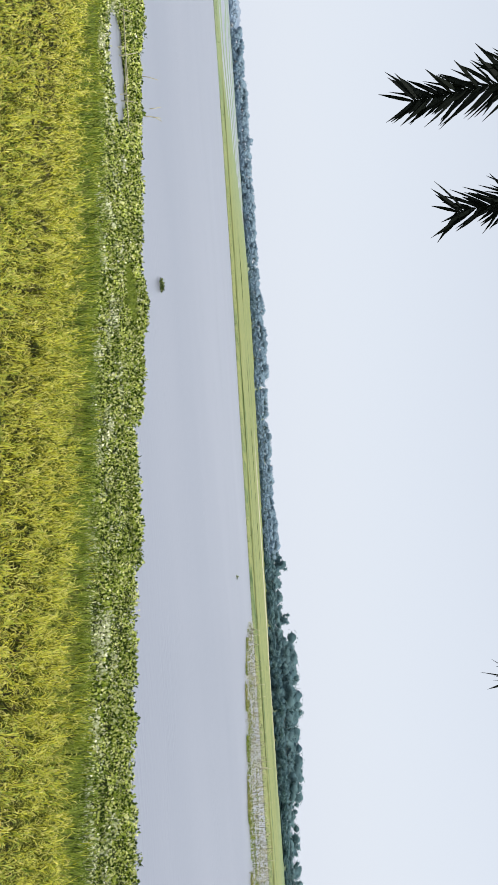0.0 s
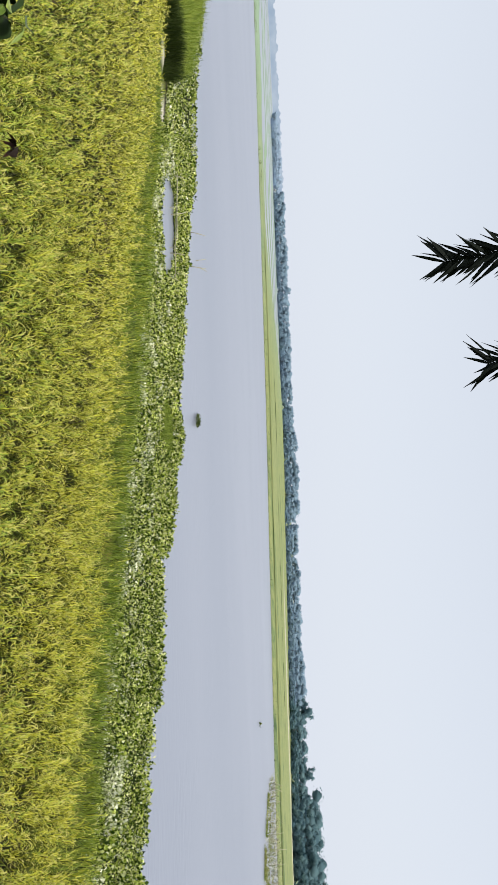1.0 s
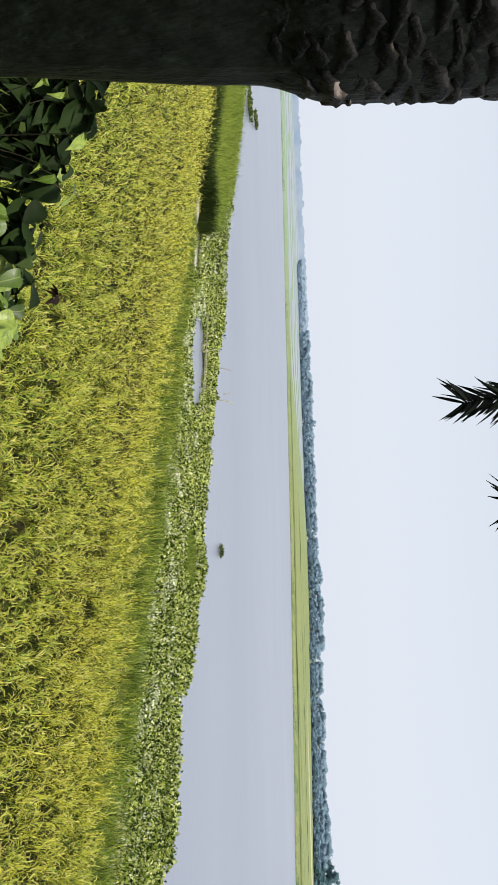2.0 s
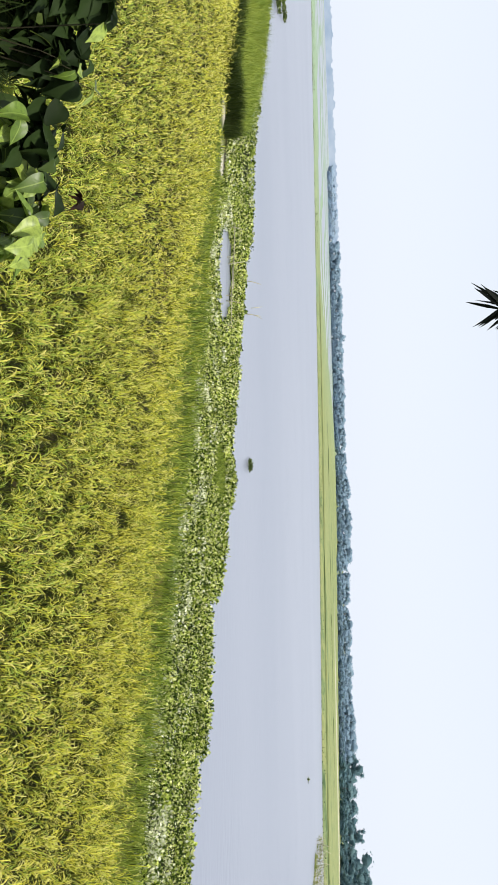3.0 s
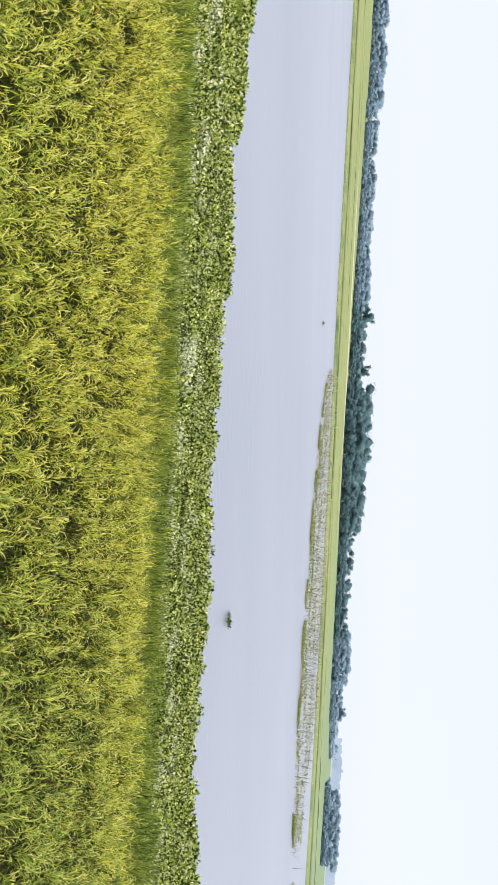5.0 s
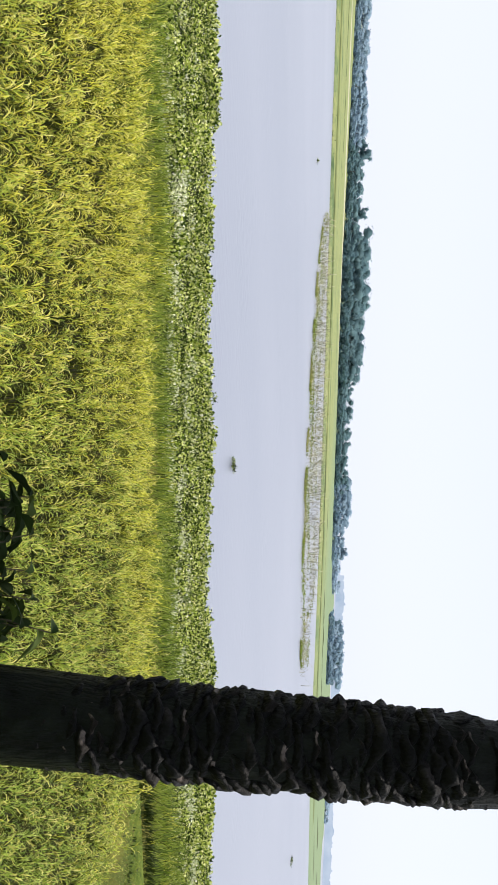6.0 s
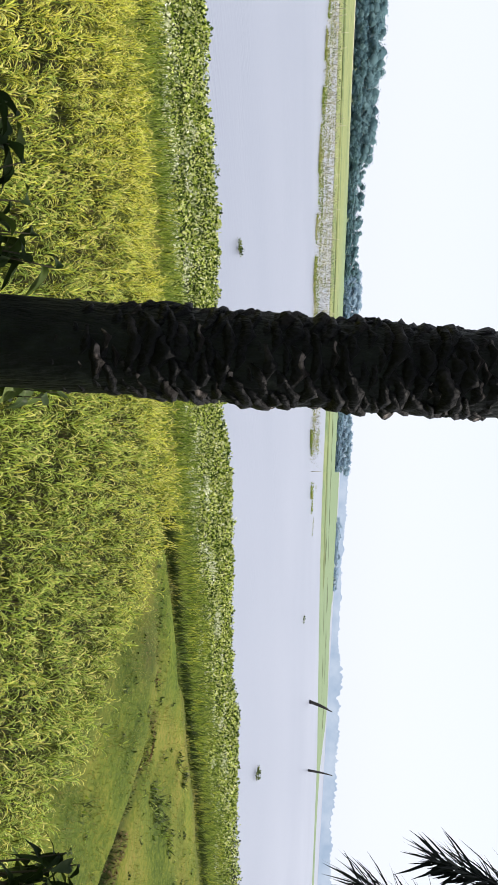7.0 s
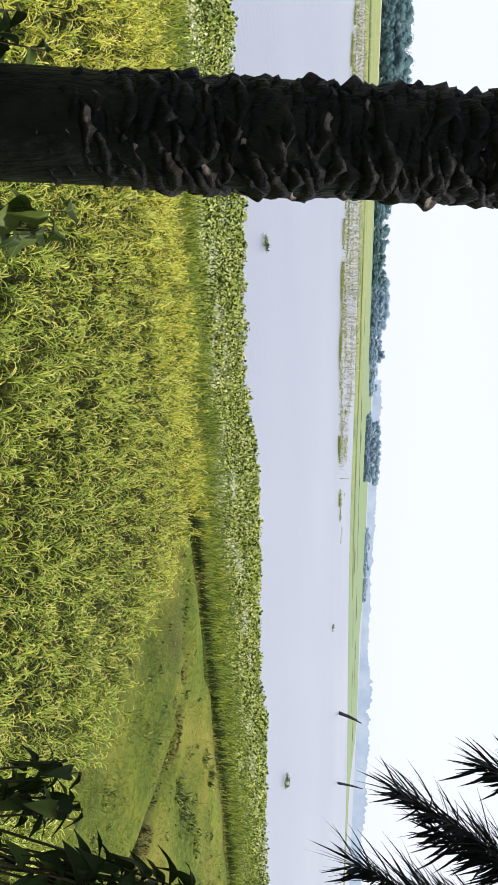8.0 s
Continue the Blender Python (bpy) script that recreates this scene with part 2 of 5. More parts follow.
M_TURF = leaf_material("short_pasture_grass", [(0.0, (0.06, 0.088, 0.011)), (0.6, (0.13, 0.155, 0.022)), (1.0, (0.27, 0.24, 0.06))], (0.17, 0.16, 0.03), 0.5, 0.6, 0.5, 0.4)
M_HYACINTH = leaf_material("water_hyacinth_leaf", [(0.0, (0.012, 0.026, 0.004)), (0.31, (0.05, 0.09, 0.011)), (0.46, (0.28, 0.38, 0.042)), (0.72, (0.64, 0.7, 0.16)), (1.0, (0.93, 0.92, 0.52))], (0.045, 0.08, 0.011), 1.5, 0.5, 0.5, 0.35, False, 0.12)
M_CLUMP = leaf_material("drifting_hyacinth_leaf", [(0.0, (0.02, 0.035, 0.01)), (0.6, (0.1, 0.14, 0.03)), (1.0, (0.4, 0.45, 0.16))], (0.06, 0.09, 0.02), 2.0, 0.4, 0.6, 0.25, False, 0.1)
M_PALE = leaf_material("pale_hyacinth_leaf_and_flower", [(0.0, (0.03, 0.05, 0.015)), (0.3, (0.22, 0.3, 0.07)), (0.5, (0.62, 0.65, 0.34)), (1.0, (0.92, 0.91, 0.8))], (0.4, 0.44, 0.15), 0.8, 0.35, 0.5, 0.2)
M_FARGRASS = leaf_material("far_bank_grass", [(0.0, (0.12, 0.16, 0.07)), (1.0, (0.26, 0.29, 0.12))], (0.2, 0.23, 0.1), 0.1, 0.5, 0.8, 0.3)
M_FARSEDGE = leaf_material("far_bank_sedge", [(0.0, (0.085, 0.12, 0.06)), (1.0, (0.15, 0.19, 0.09))], (0.12, 0.15, 0.075), 0.1, 0.5, 0.8, 0.2)
# shrub leaves in shaded and sunlit copies: the light is put into the colour
M_SHRUB_DEEP_SHADE = leaf_material("deep_shade_shrub_leaf", [(0.0, (0.010, 0.018, 0.006)), (0.8, (0.022, 0.04, 0.010)), (1.0, (0.07, 0.1, 0.02))], (0.02, 0.032, 0.009), 3.0, 0.4, 0.6, 0.1, True, 0.06)
M_SHRUB_SHADE = broad_leaf_material("half_shaded_shrub_leaf", [(0.0, (0.02, 0.035, 0.008)), (0.7, (0.05, 0.08, 0.015)), (1.0, (0.12, 0.16, 0.03))], (0.04, 0.06, 0.012), 0.5, 0.25, 0.15)
M_SPRIG = leaf_material("dark_reddish_leaf", [(0.0, (0.014, 0.008, 0.006)), (1.0, (0.04, 0.016, 0.012))], (0.02, 0.016, 0.01), 3.0, 0.4, 0.6, 0.08, True, 0.06)
M_SHRUB_LIT = broad_leaf_material("sunlit_shrub_leaf", [(0.0, (0.03, 0.055, 0.01)), (0.4, (0.13, 0.21, 0.026)), (1.0, (0.33, 0.42, 0.08))], (0.05, 0.09, 0.014), 0.42, 0.3, 0.4)
# fronds and bark near black: backlight and crown shade put into their colour
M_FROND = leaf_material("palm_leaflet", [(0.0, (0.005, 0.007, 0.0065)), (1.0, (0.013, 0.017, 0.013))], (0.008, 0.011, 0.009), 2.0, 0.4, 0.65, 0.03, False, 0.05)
M_TRUNK = make_bark_material("shaded_palm_bark", [(0.25, (0.0025, 0.0036, 0.0028)), (0.55, (0.006, 0.0082, 0.006)), (0.8, (0.015, 0.02, 0.0145))])
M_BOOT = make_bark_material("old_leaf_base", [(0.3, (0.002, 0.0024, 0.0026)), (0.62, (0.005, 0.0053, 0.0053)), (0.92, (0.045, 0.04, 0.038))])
# broken ends of leaf bases, with pale sun glints put into the colour
M_BOOT_END = make_bark_material("sunlit_broken_base_end", [(0.3, (0.006, 0.005, 0.0045)), (0.58, (0.014, 0.012, 0.01)), (0.68, (0.12, 0.1, 0.088)), (0.85, (0.26, 0.22, 0.19))])
M_STEM = plain_material("woody_stem", (0.025, 0.022, 0.012), (0.06, 0.055, 0.03), 20)
M_STICK = plain_material("weathered_stick", (0.27, 0.255, 0.16), (0.5, 0.475, 0.33), 4)
M_TWIG = plain_material("dark_wet_twig", (0.1, 0.1, 0.06), (0.2, 0.19, 0.12), 3)
M_STRAW = plain_material("dry_yellow_straw", (0.23, 0.24, 0.07), (0.42, 0.42, 0.15), 2, 0.8, 0.2)
M_RUST = plain_material("dead_reddish_grass", (0.09, 0.05, 0.025), (0.2, 0.11, 0.06), 5)
M_POST = plain_material("wet_dark_post", (0.035, 0.033, 0.03), (0.08, 0.07, 0.06), 2)
M_FARWOOD = plain_material("far_trunk", (0.08, 0.09, 0.09), (0.14, 0.14, 0.14), 1)


# ---- mesh helpers ----
def mesh_from(name, verts, quads, materials, slots=None, smooth=False):
    """A mesh from numpy arrays of points and four-cornered faces."""
    me = bpy.data.meshes.new(name)
    nv, nf = len(verts), len(quads)
    me.vertices.add(nv)
    me.vertices.foreach_set("co", np.asarray(verts, dtype=np.float32).ravel())
    me.loops.add(nf * 4)
    me.loops.foreach_set("vertex_index", np.asarray(quads, dtype=np.int32).ravel())
    me.polygons.add(nf)
    me.polygons.foreach_set("loop_start", np.arange(0, nf * 4, 4, dtype=np.int32))
    for m in materials:
        me.materials.append(m)
    if slots is not None:
        me.polygons.foreach_set("material_index", np.asarray(slots, dtype=np.int32))
    me.update(calc_edges=True)
    me.polygons.foreach_set("use_smooth", np.full(nf, smooth))
    return me


def part(name, bm, material, parent, label=""):
    """Links a bmesh as one mesh object under a thing or a part."""
    me = bpy.data.meshes.new(name)
    bm.to_mesh(me)
    bm.free()
    me.materials.append(material)
    for p in me.polygons:
        p.use_smooth = True
    ob = new(name, me)
    ob.parent = parent
    if label:
        ob["label"] = label
    return ob


def mesh_part(name, me, parent, label=""):
    ob = new(name, me)
    ob.parent = parent
    if label:
        ob["label"] = label
    return ob


def blades(rng, base, length, width, lean, droop, segs=3, az=None, tip=0.15, mid=1.0):
    """Curved tapering strips: base points, and per strip its length, width, lean from upright and droop (radians)."""
    n = len(base)
    az = rng.uniform(0, 2 * np.pi, n) if az is None else az
    h = np.stack([np.cos(az), np.sin(az), np.zeros(n)], 1)
    tw = az + np.pi / 2 + rng.uniform(-0.7, 0.7, n)
    side = np.stack([np.cos(tw), np.sin(tw), rng.uniform(-0.3, 0.3, n)], 1)
    pts = np.zeros((n, segs + 1, 2, 3))
    p = base.copy()
    for k in range(segs + 1):
        u = k / segs
        w = width * (0.55 + (mid - 0.55) * min(1, u * 3)) * (1 - (1 - tip) * max(0.0, (u - 0.35) / 0.65))
        pts[:, k, 0] = p - side * (w / 2)[:, None]
        pts[:, k, 1] = p + side * (w / 2)[:, None]
        a = lean + droop * (u + 0.5 / segs) ** 1.5
        p = p + (h * np.sin(a)[:, None] + np.array([0, 0, 1.0]) * np.cos(a)[:, None]) * (length / segs)[:, None]
    idx = np.arange(n)[:, None] * (2 * (segs + 1)) + (np.arange(segs) * 2)[None, :]
    q = np.stack([idx, idx + 1, idx + 3, idx + 2], -1).reshape(-1, 4)
    return pts.reshape(-1, 3), q


def joined(groups):
    """Joins (points, faces, slot) groups into one."""
    v, q, s, off = [], [], [], 0
    for a, b, k in groups:
        v.append(a)
        q.append(b + off)
        s.append(np.broadcast_to(k, len(b)))
        off += len(a)
    return np.concatenate(v), np.concatenate(q), np.concatenate(s)


def tube(bm, points, radii, sides=8):
    """A tapered tube along points, added to bm."""
    rings = []
    for i, p in enumerate(points):
        p = Vector(p)
        d = (Vector(points[min(i + 1, len(points) - 1)]) - Vector(points[max(i - 1, 0)])).normalized()
        ref = Vector((1, 0, 0)) if abs(d.x) < 0.8 else Vector((0, 1, 0))
        e1 = d.cross(ref).normalized()
        e2 = d.cross(e1)
        rings.append([bm.verts.new(p + (e1 * math.cos(2 * math.pi * k / sides) + e2 * math.sin(2 * math.pi * k / sides)) * radii[i]) for k in range(sides)])
    for r0, r1 in zip(rings, rings[1:]):
        for k in range(sides):
            bm.faces.new((r0[k], r0[(k + 1) % sides], r1[(k + 1) % sides], r1[k]))
    bm.faces.new(rings[-1])
    bm.faces.new(rings[0][::-1])


# ---- ground ----
BANK = [(-2600, 700), (-300, 215), (-142, 172), (-73, 154), (-19, 140), (12, 126), (40, 114), (75, 102), (110, 88), (128, 75), (147, 69), (187, 63), (224, 59), (262, 55), (289, 49), (312, 39), (360, 12), (2600, -800)]


def bank_y(x):
    """The far bank's water line."""
    return np.interp(x, [p[0] for p in BANK], [p[1] for p in BANK])


def step(a, b, v):
    u = np.clip((v - a) / (b - a), 0, 1)
    return u * u * (3 - 2 * u)


SHORE = [(-60, 23.4), (-43, 22.4), (-36, 21.9), (-30.6, 23.4), (-26.1, 22.2), (-19.6, 22.6), (-16, 22.7), (-15.3, 23.9), (-12.7, 22.6), (-10.3, 22.8), (-9.1, 21.4), (-7.4, 21.9), (-4.8, 22.6), (-4.2, 21.4), (-2.2, 21.3), (1, 21.2), (5, 21.8), (7.7, 21.5), (10.1, 20.7), (13.3, 22.3), (16, 22.5), (23.5, 21.1), (27.1, 22.2), (30.5, 21.1), (37, 20.9), (66, 20.5)]


def shore_edge(s):
    """How far from the embankment the floating plants reach."""
    return np.interp(s, [p[0] for p in SHORE], [p[1] for p in SHORE]) + 0.14 * np.sin(s * 3.1) + 0.12 * np.sin(s * 5.3 + 1)


def drain_off(s, n):
    """How far a point lies from the winding drain in the pasture."""
    return np.abs(s - 14.0 + 1.6 * np.clip(n - 10.1, 0, 9) - 0.14 * np.sin(n * 2.3) - 0.06 * np.sin(n * 6.1))


def ditch_drift(s):
    return 0.06 * np.clip(s - 10.8, 0, 10)


def pond_off(s, n):
    """Below one inside the small open pool."""
    return ((s + 21.7) / 2.5) ** 2 + ((n - 18.45) / 1.35) ** 2 + 0.3 * np.sin(s * 3.3) * np.sin(n * 4.1 + 1)


def lagoon_from(x, y):
    """How wide the far fields are before the open water behind them."""
    return np.interp(np.degrees(np.arctan2(x, y)), [66, 69, 75.3, 76.6, 78, 80, 82.4, 90], [300, 150, 200, 160, 88, 20, 8, 7])


def ground_z(x, y):
    x, y = np.asarray(x, dtype=float), np.asarray(y, dtype=float)
    s, n = field_sn(x, y)
    z = 2.8 - 2.5 * np.clip((n - 0.9) / 3.1, 0, 1) - 2.5 * step(-7, -11, n)
    pasture = step(9.5, 10.1, s)
    across = n - ditch_drift(s)
    z = z + pasture * step(4.2, 5.5, n) * (0.22 - 0.5 * step(12.5, 12.65, across) + 0.3 * step(12.95, 13.1, across))
    z = z + pasture * 0.1 * np.sin(s * 0.9) * np.sin(n * 1.1) * step(4, 6, n) * (1 - step(11, 12, n))
    # the small drain across the pasture
    drain = drain_off(s, n)
    z = z - pasture * 0.3 * np.clip(1 - drain / 0.3, 0, 1) * step(4, 6, n) * (1 - step(12.0, 12.5, n))
    z = z * (1 - step(14.6, 15.6, n)) + 0.03 * step(14.6, 15.6, n)
    z = z - 1.3 * step(-0.1, 0.5, n - shore_edge(s)) - 0.6 * (1 - step(0.85, 1.15, pond_off(s, n)))
    far = step(-2.0, 1.5, y - bank_y(x))
    z = z * (1 - far) + far * np.where(n > 17, 0.5 + 0.25 * step(2, 12, y - bank_y(x)) - 1.4 * step(0, 8, y - bank_y(x) - lagoon_from(x, y)) * step(150, 200, x) - 1.0 * step(-50, -90, x) * step(14, 20, y - bank_y(x)) * (0.62 + 0.38 * (np.sin((y - bank_y(x)) * 0.13 + 2.2 * np.sin(x * 0.045) + 1.4 * np.sin(x * 0.11 + y * 0.03)) > -0.55)), z)
    return z


def spread(lo, hi, fine, mids, outs):
    """Grid lines: fine between lo and hi, then ever coarser."""
    a = list(np.arange(lo, hi, fine))
    for end, d in mids:
        while a[-1] < end:
            a.append(a[-1] + d)
    return np.array(sorted(set(np.round(list(outs) + a, 3))))


n_lines = spread(-12, 26, 0.4, [(110, 4.0), (240, 2.2), (420, 9), (900, 60)], [-2800, -1200, -500, -200, -80, -40, -25, -18, 1400, 2200, 3400])
right = spread(0, 30, 0.4, [(130, 2.5), (420, 7), (900, 50)], [1400, 2200, 3200])
s_lines = np.array(sorted(set(list(right) + list(-right))))
gs, gn = np.meshgrid(s_lines, n_lines)
gx, gy = world_xy(gs, gn)
gz = ground_z(gx, gy)
rough = np.array([noise.noise((a * 0.7, b * 0.7, 0)) for a, b in zip(gx.ravel(), gy.ravel())]).reshape(gx.shape)
gz = gz + 0.05 * rough * (gn > -12) * (gn < 16)
rows_n, cols_n = gx.shape
ii = (np.arange(rows_n - 1)[:, None] * cols_n + np.arange(cols_n - 1)[None, :]).ravel()
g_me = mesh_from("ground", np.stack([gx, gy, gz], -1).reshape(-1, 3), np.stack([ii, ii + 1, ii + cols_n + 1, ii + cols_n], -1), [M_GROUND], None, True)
over = gy - bank_y(gx)
is_far = (over > -2) & (gn > 17)
cover = np.zeros((*gx.shape, 4), dtype=np.float32)
# alpha 0 under the water plants picks the colour of shaded gaps
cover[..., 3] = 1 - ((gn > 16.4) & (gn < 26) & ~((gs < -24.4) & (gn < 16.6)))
s_edge = gs + rough * 0.8
cover[..., 1] = np.where(is_far, 1, np.clip((gn < 4.2) * 0.75 + (s_edge > 9.6) * (gn < 12.5) * 0.85 + (s_edge > 9.6) * (gn > 13.0) * (gn < 16) * 0.85 + (gn > 11.6) * (gn < 16.4) * 0.6, 0, 1))
# a darker line runs along the far bank
dark_line = np.exp(-((over - 7 - 2 * rough) / 2.2) ** 2) * (gx > -70) * (gx < 170)
cover[..., 1] = np.where(is_far, 1 - 0.55 * dark_line, cover[..., 1])
cover[..., 2] = is_far * step(-3, -1, over) * (1 - 0.8 * dark_line)
sand = np.exp(-((gs + 26.2 - 0.9 * np.clip(gn - 15.2, 0, 2)) / 0.45) ** 2) * (gn > 14.3) * (gn < 16.8) * (0.8 + 0.4 * rough) + np.exp(-((gs + 25.2) / 1.0) ** 2 - ((gn - 16.0) / 0.4) ** 2) * (0.8 + 0.5 * rough)
back = np.interp(gx, [-400, -50, 30, 110, 160, 300], [520, 330, 262, 225, 195, 150])
# a pale strip runs in front of the far trees
pale_strip = np.exp(-((gy - back + 38) / 8.0) ** 2) * is_far * step(10, 40, gx) * (1 - step(90, 130, gx)) * 0.7
drain_edge = drain_off(gs, gn)
cover[..., 1] *= 1 - 0.6 * (np.exp(-((gs - 11.35) / 0.8) ** 2 - ((gn - 10.6) / 0.9) ** 2) + 0.5 * np.exp(-((gs - 10.5) / 0.4) ** 2 - ((gn - 8.4) / 1.0) ** 2)) * (1 + rough)
cover[..., 1] *= 1 - 0.8 * (drain_edge < 0.2 + 0.12 * rough) * (gs > 9) * (gn > 4) * (gn < 12)
cover[..., 0] = np.clip(sand + pale_strip, 0, 1)
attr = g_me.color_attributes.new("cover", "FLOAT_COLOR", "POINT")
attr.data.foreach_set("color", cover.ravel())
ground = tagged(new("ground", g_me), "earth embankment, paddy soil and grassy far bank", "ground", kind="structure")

# ---- water ----
wx, wy = np.meshgrid(np.linspace(-3000, 3000, 13), np.linspace(-3000, 3400, 13))
wi = (np.arange(12)[:, None] * 13 + np.arange(12)[None, :]).ravel()
w_me = mesh_from("water", np.stack([wx, wy, np.zeros_like(wx)], -1).reshape(-1, 3), np.stack([wi, wi + 1, wi + 14, wi + 13], -1), [M_WATER])
water = tagged(new("water", w_me), "wide calm grey river water reflecting a hazy sky", "water", kind="structure")


# ---- rice ----
def rice_edge(s):
    """How far from the embankment the ripe rice reaches."""
    return 12.0 + 0.25 * np.sin(s * 0.21 + 1.0) - 0.005 * np.clip(-s, 0, 40)


def on_ground(s, n):
    x, y = world_xy(s, n)
    return np.stack([x, y, ground_z(x, y)], -1)


def build_rice():
    rng = np.random.default_rng(3)
    step_m = 0.2
    s, n = np.meshgrid(np.arange(-46, 9.7, step_m), np.arange(3.6, 12.2, step_m))
    s, n = s.ravel() + rng.uniform(-0.07, 0.07, s.size), n.ravel() + rng.uniform(-0.07, 0.07, n.size)
    keep = (n < rice_edge(s) + rng.uniform(-0.07, 0.07, s.size)) & (s < 9.4 + 0.15 * np.sin(n * 2.1) + rng.uniform(-0.15, 0.15, s.size))
    s, n = s[keep], n[keep]
    x, y = world_xy(s, n)
    gap = np.array([noise.noise((a * 1.3, b * 1.3, 4.0)) for a, b in zip(x, y)])
    dist = np.hypot(*world_xy(s, n))
    size = 1.0 + 0.1 * gap + rng.uniform(-0.3, 0.1, len(s))
    # each hill leans its own way
    tuft = rng.uniform(0, 2 * np.pi, len(s))
    groups = []
    # zones by distance from the path: dark lower, upper and ear blades a hill, their width, bends and reach
    for lo, hi, counts, wid, segs, reach in ((0, 8.0, (12, 28, 4), 0.0115, 3, 0.86), (8.0, 13, (6, 26, 4), 0.0135, 2, 0.82), (13, 20, (2, 13, 3), 0.018, 2, 0.82), (20, 70, (1, 6, 2), 0.027, 2, 0.9)):
        sel = (dist >= lo) & (dist < hi)
        for slot, count in enumerate(counts):
            hs, hn, hz, ht = np.repeat(s[sel], count), np.repeat(n[sel], count), np.repeat(size[sel], count), np.repeat(tuft[sel], count)
            m = len(hs)
            r, a = (0.06, 0.05, 0.045)[slot] * np.sqrt(rng.uniform(0, 1, m)), rng.uniform(0, 2 * np.pi, m)
            base = on_ground(hs + r * np.cos(a), hn + r * np.sin(a))
            w = np.full(m, wid) * rng.uniform(0.7, 1.35, m)
            # leaves fan out from the middle of their hill
            out = np.where(rng.uniform(0, 1, m) < 0.25, ht + rng.uniform(-0.7, 0.7, m), np.arctan2(np.sin(a) * AX + np.cos(a) * AY, np.cos(a) * AX - np.sin(a) * AY) + rng.uniform(-0.6, 0.6, m))
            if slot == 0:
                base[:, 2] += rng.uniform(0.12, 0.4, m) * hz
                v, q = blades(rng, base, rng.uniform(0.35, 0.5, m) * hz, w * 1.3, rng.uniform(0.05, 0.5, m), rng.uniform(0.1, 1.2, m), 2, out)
            elif slot == 1:
                base[:, 2] += rng.uniform(0.5, 0.76, m) * hz
                v, q = blades(rng, base, rng.uniform(0.1, 0.24, m) * hz * reach, w * 0.9, rng.uniform(0.15, 1.0, m), rng.uniform(0.5, 2.4, m), segs, out)
            else:
                base[:, 2] += rng.uniform(0.58, 0.82, m) * hz
                v, q = blades(rng, base, rng.uniform(0.1, 0.17, m), w * 1.1, rng.uniform(0.1, 0.8, m), rng.uniform(1.0, 2.6, m), segs, out, 0.5)
            if slot == 1:
                green = np.repeat(rng.uniform(0, 1, m) < np.clip(0.75 - (hn - 4.5) * 0.11 + 0.5 * step(-1, 5, hs) * (1 - step(10, 11.6, hn)), 0.12, 0.95), segs)
                # towards the pasture some upper blades take the dark lower colour
                dark_upper = np.repeat(rng.uniform(0, 1, m) < 0.12 * step(-2, 4, hs) * (1 - step(8.5, 11, hn)), segs)
                groups.append((v, q, np.where(dark_upper, 0, np.where(green, 3, 1))))
            else:
                groups.append((v, q, slot))
    v, q, k = joined(groups)
    ob = new("rice_crop", mesh_from("rice_crop", v, q, [M_RICE_LOW_SHADE, M_RICE, M_PANICLE, M_RICE_GREEN], k))
    tagged(ob, "dense ripening yellow-green rice standing in the field", "rice", kind="stuff")


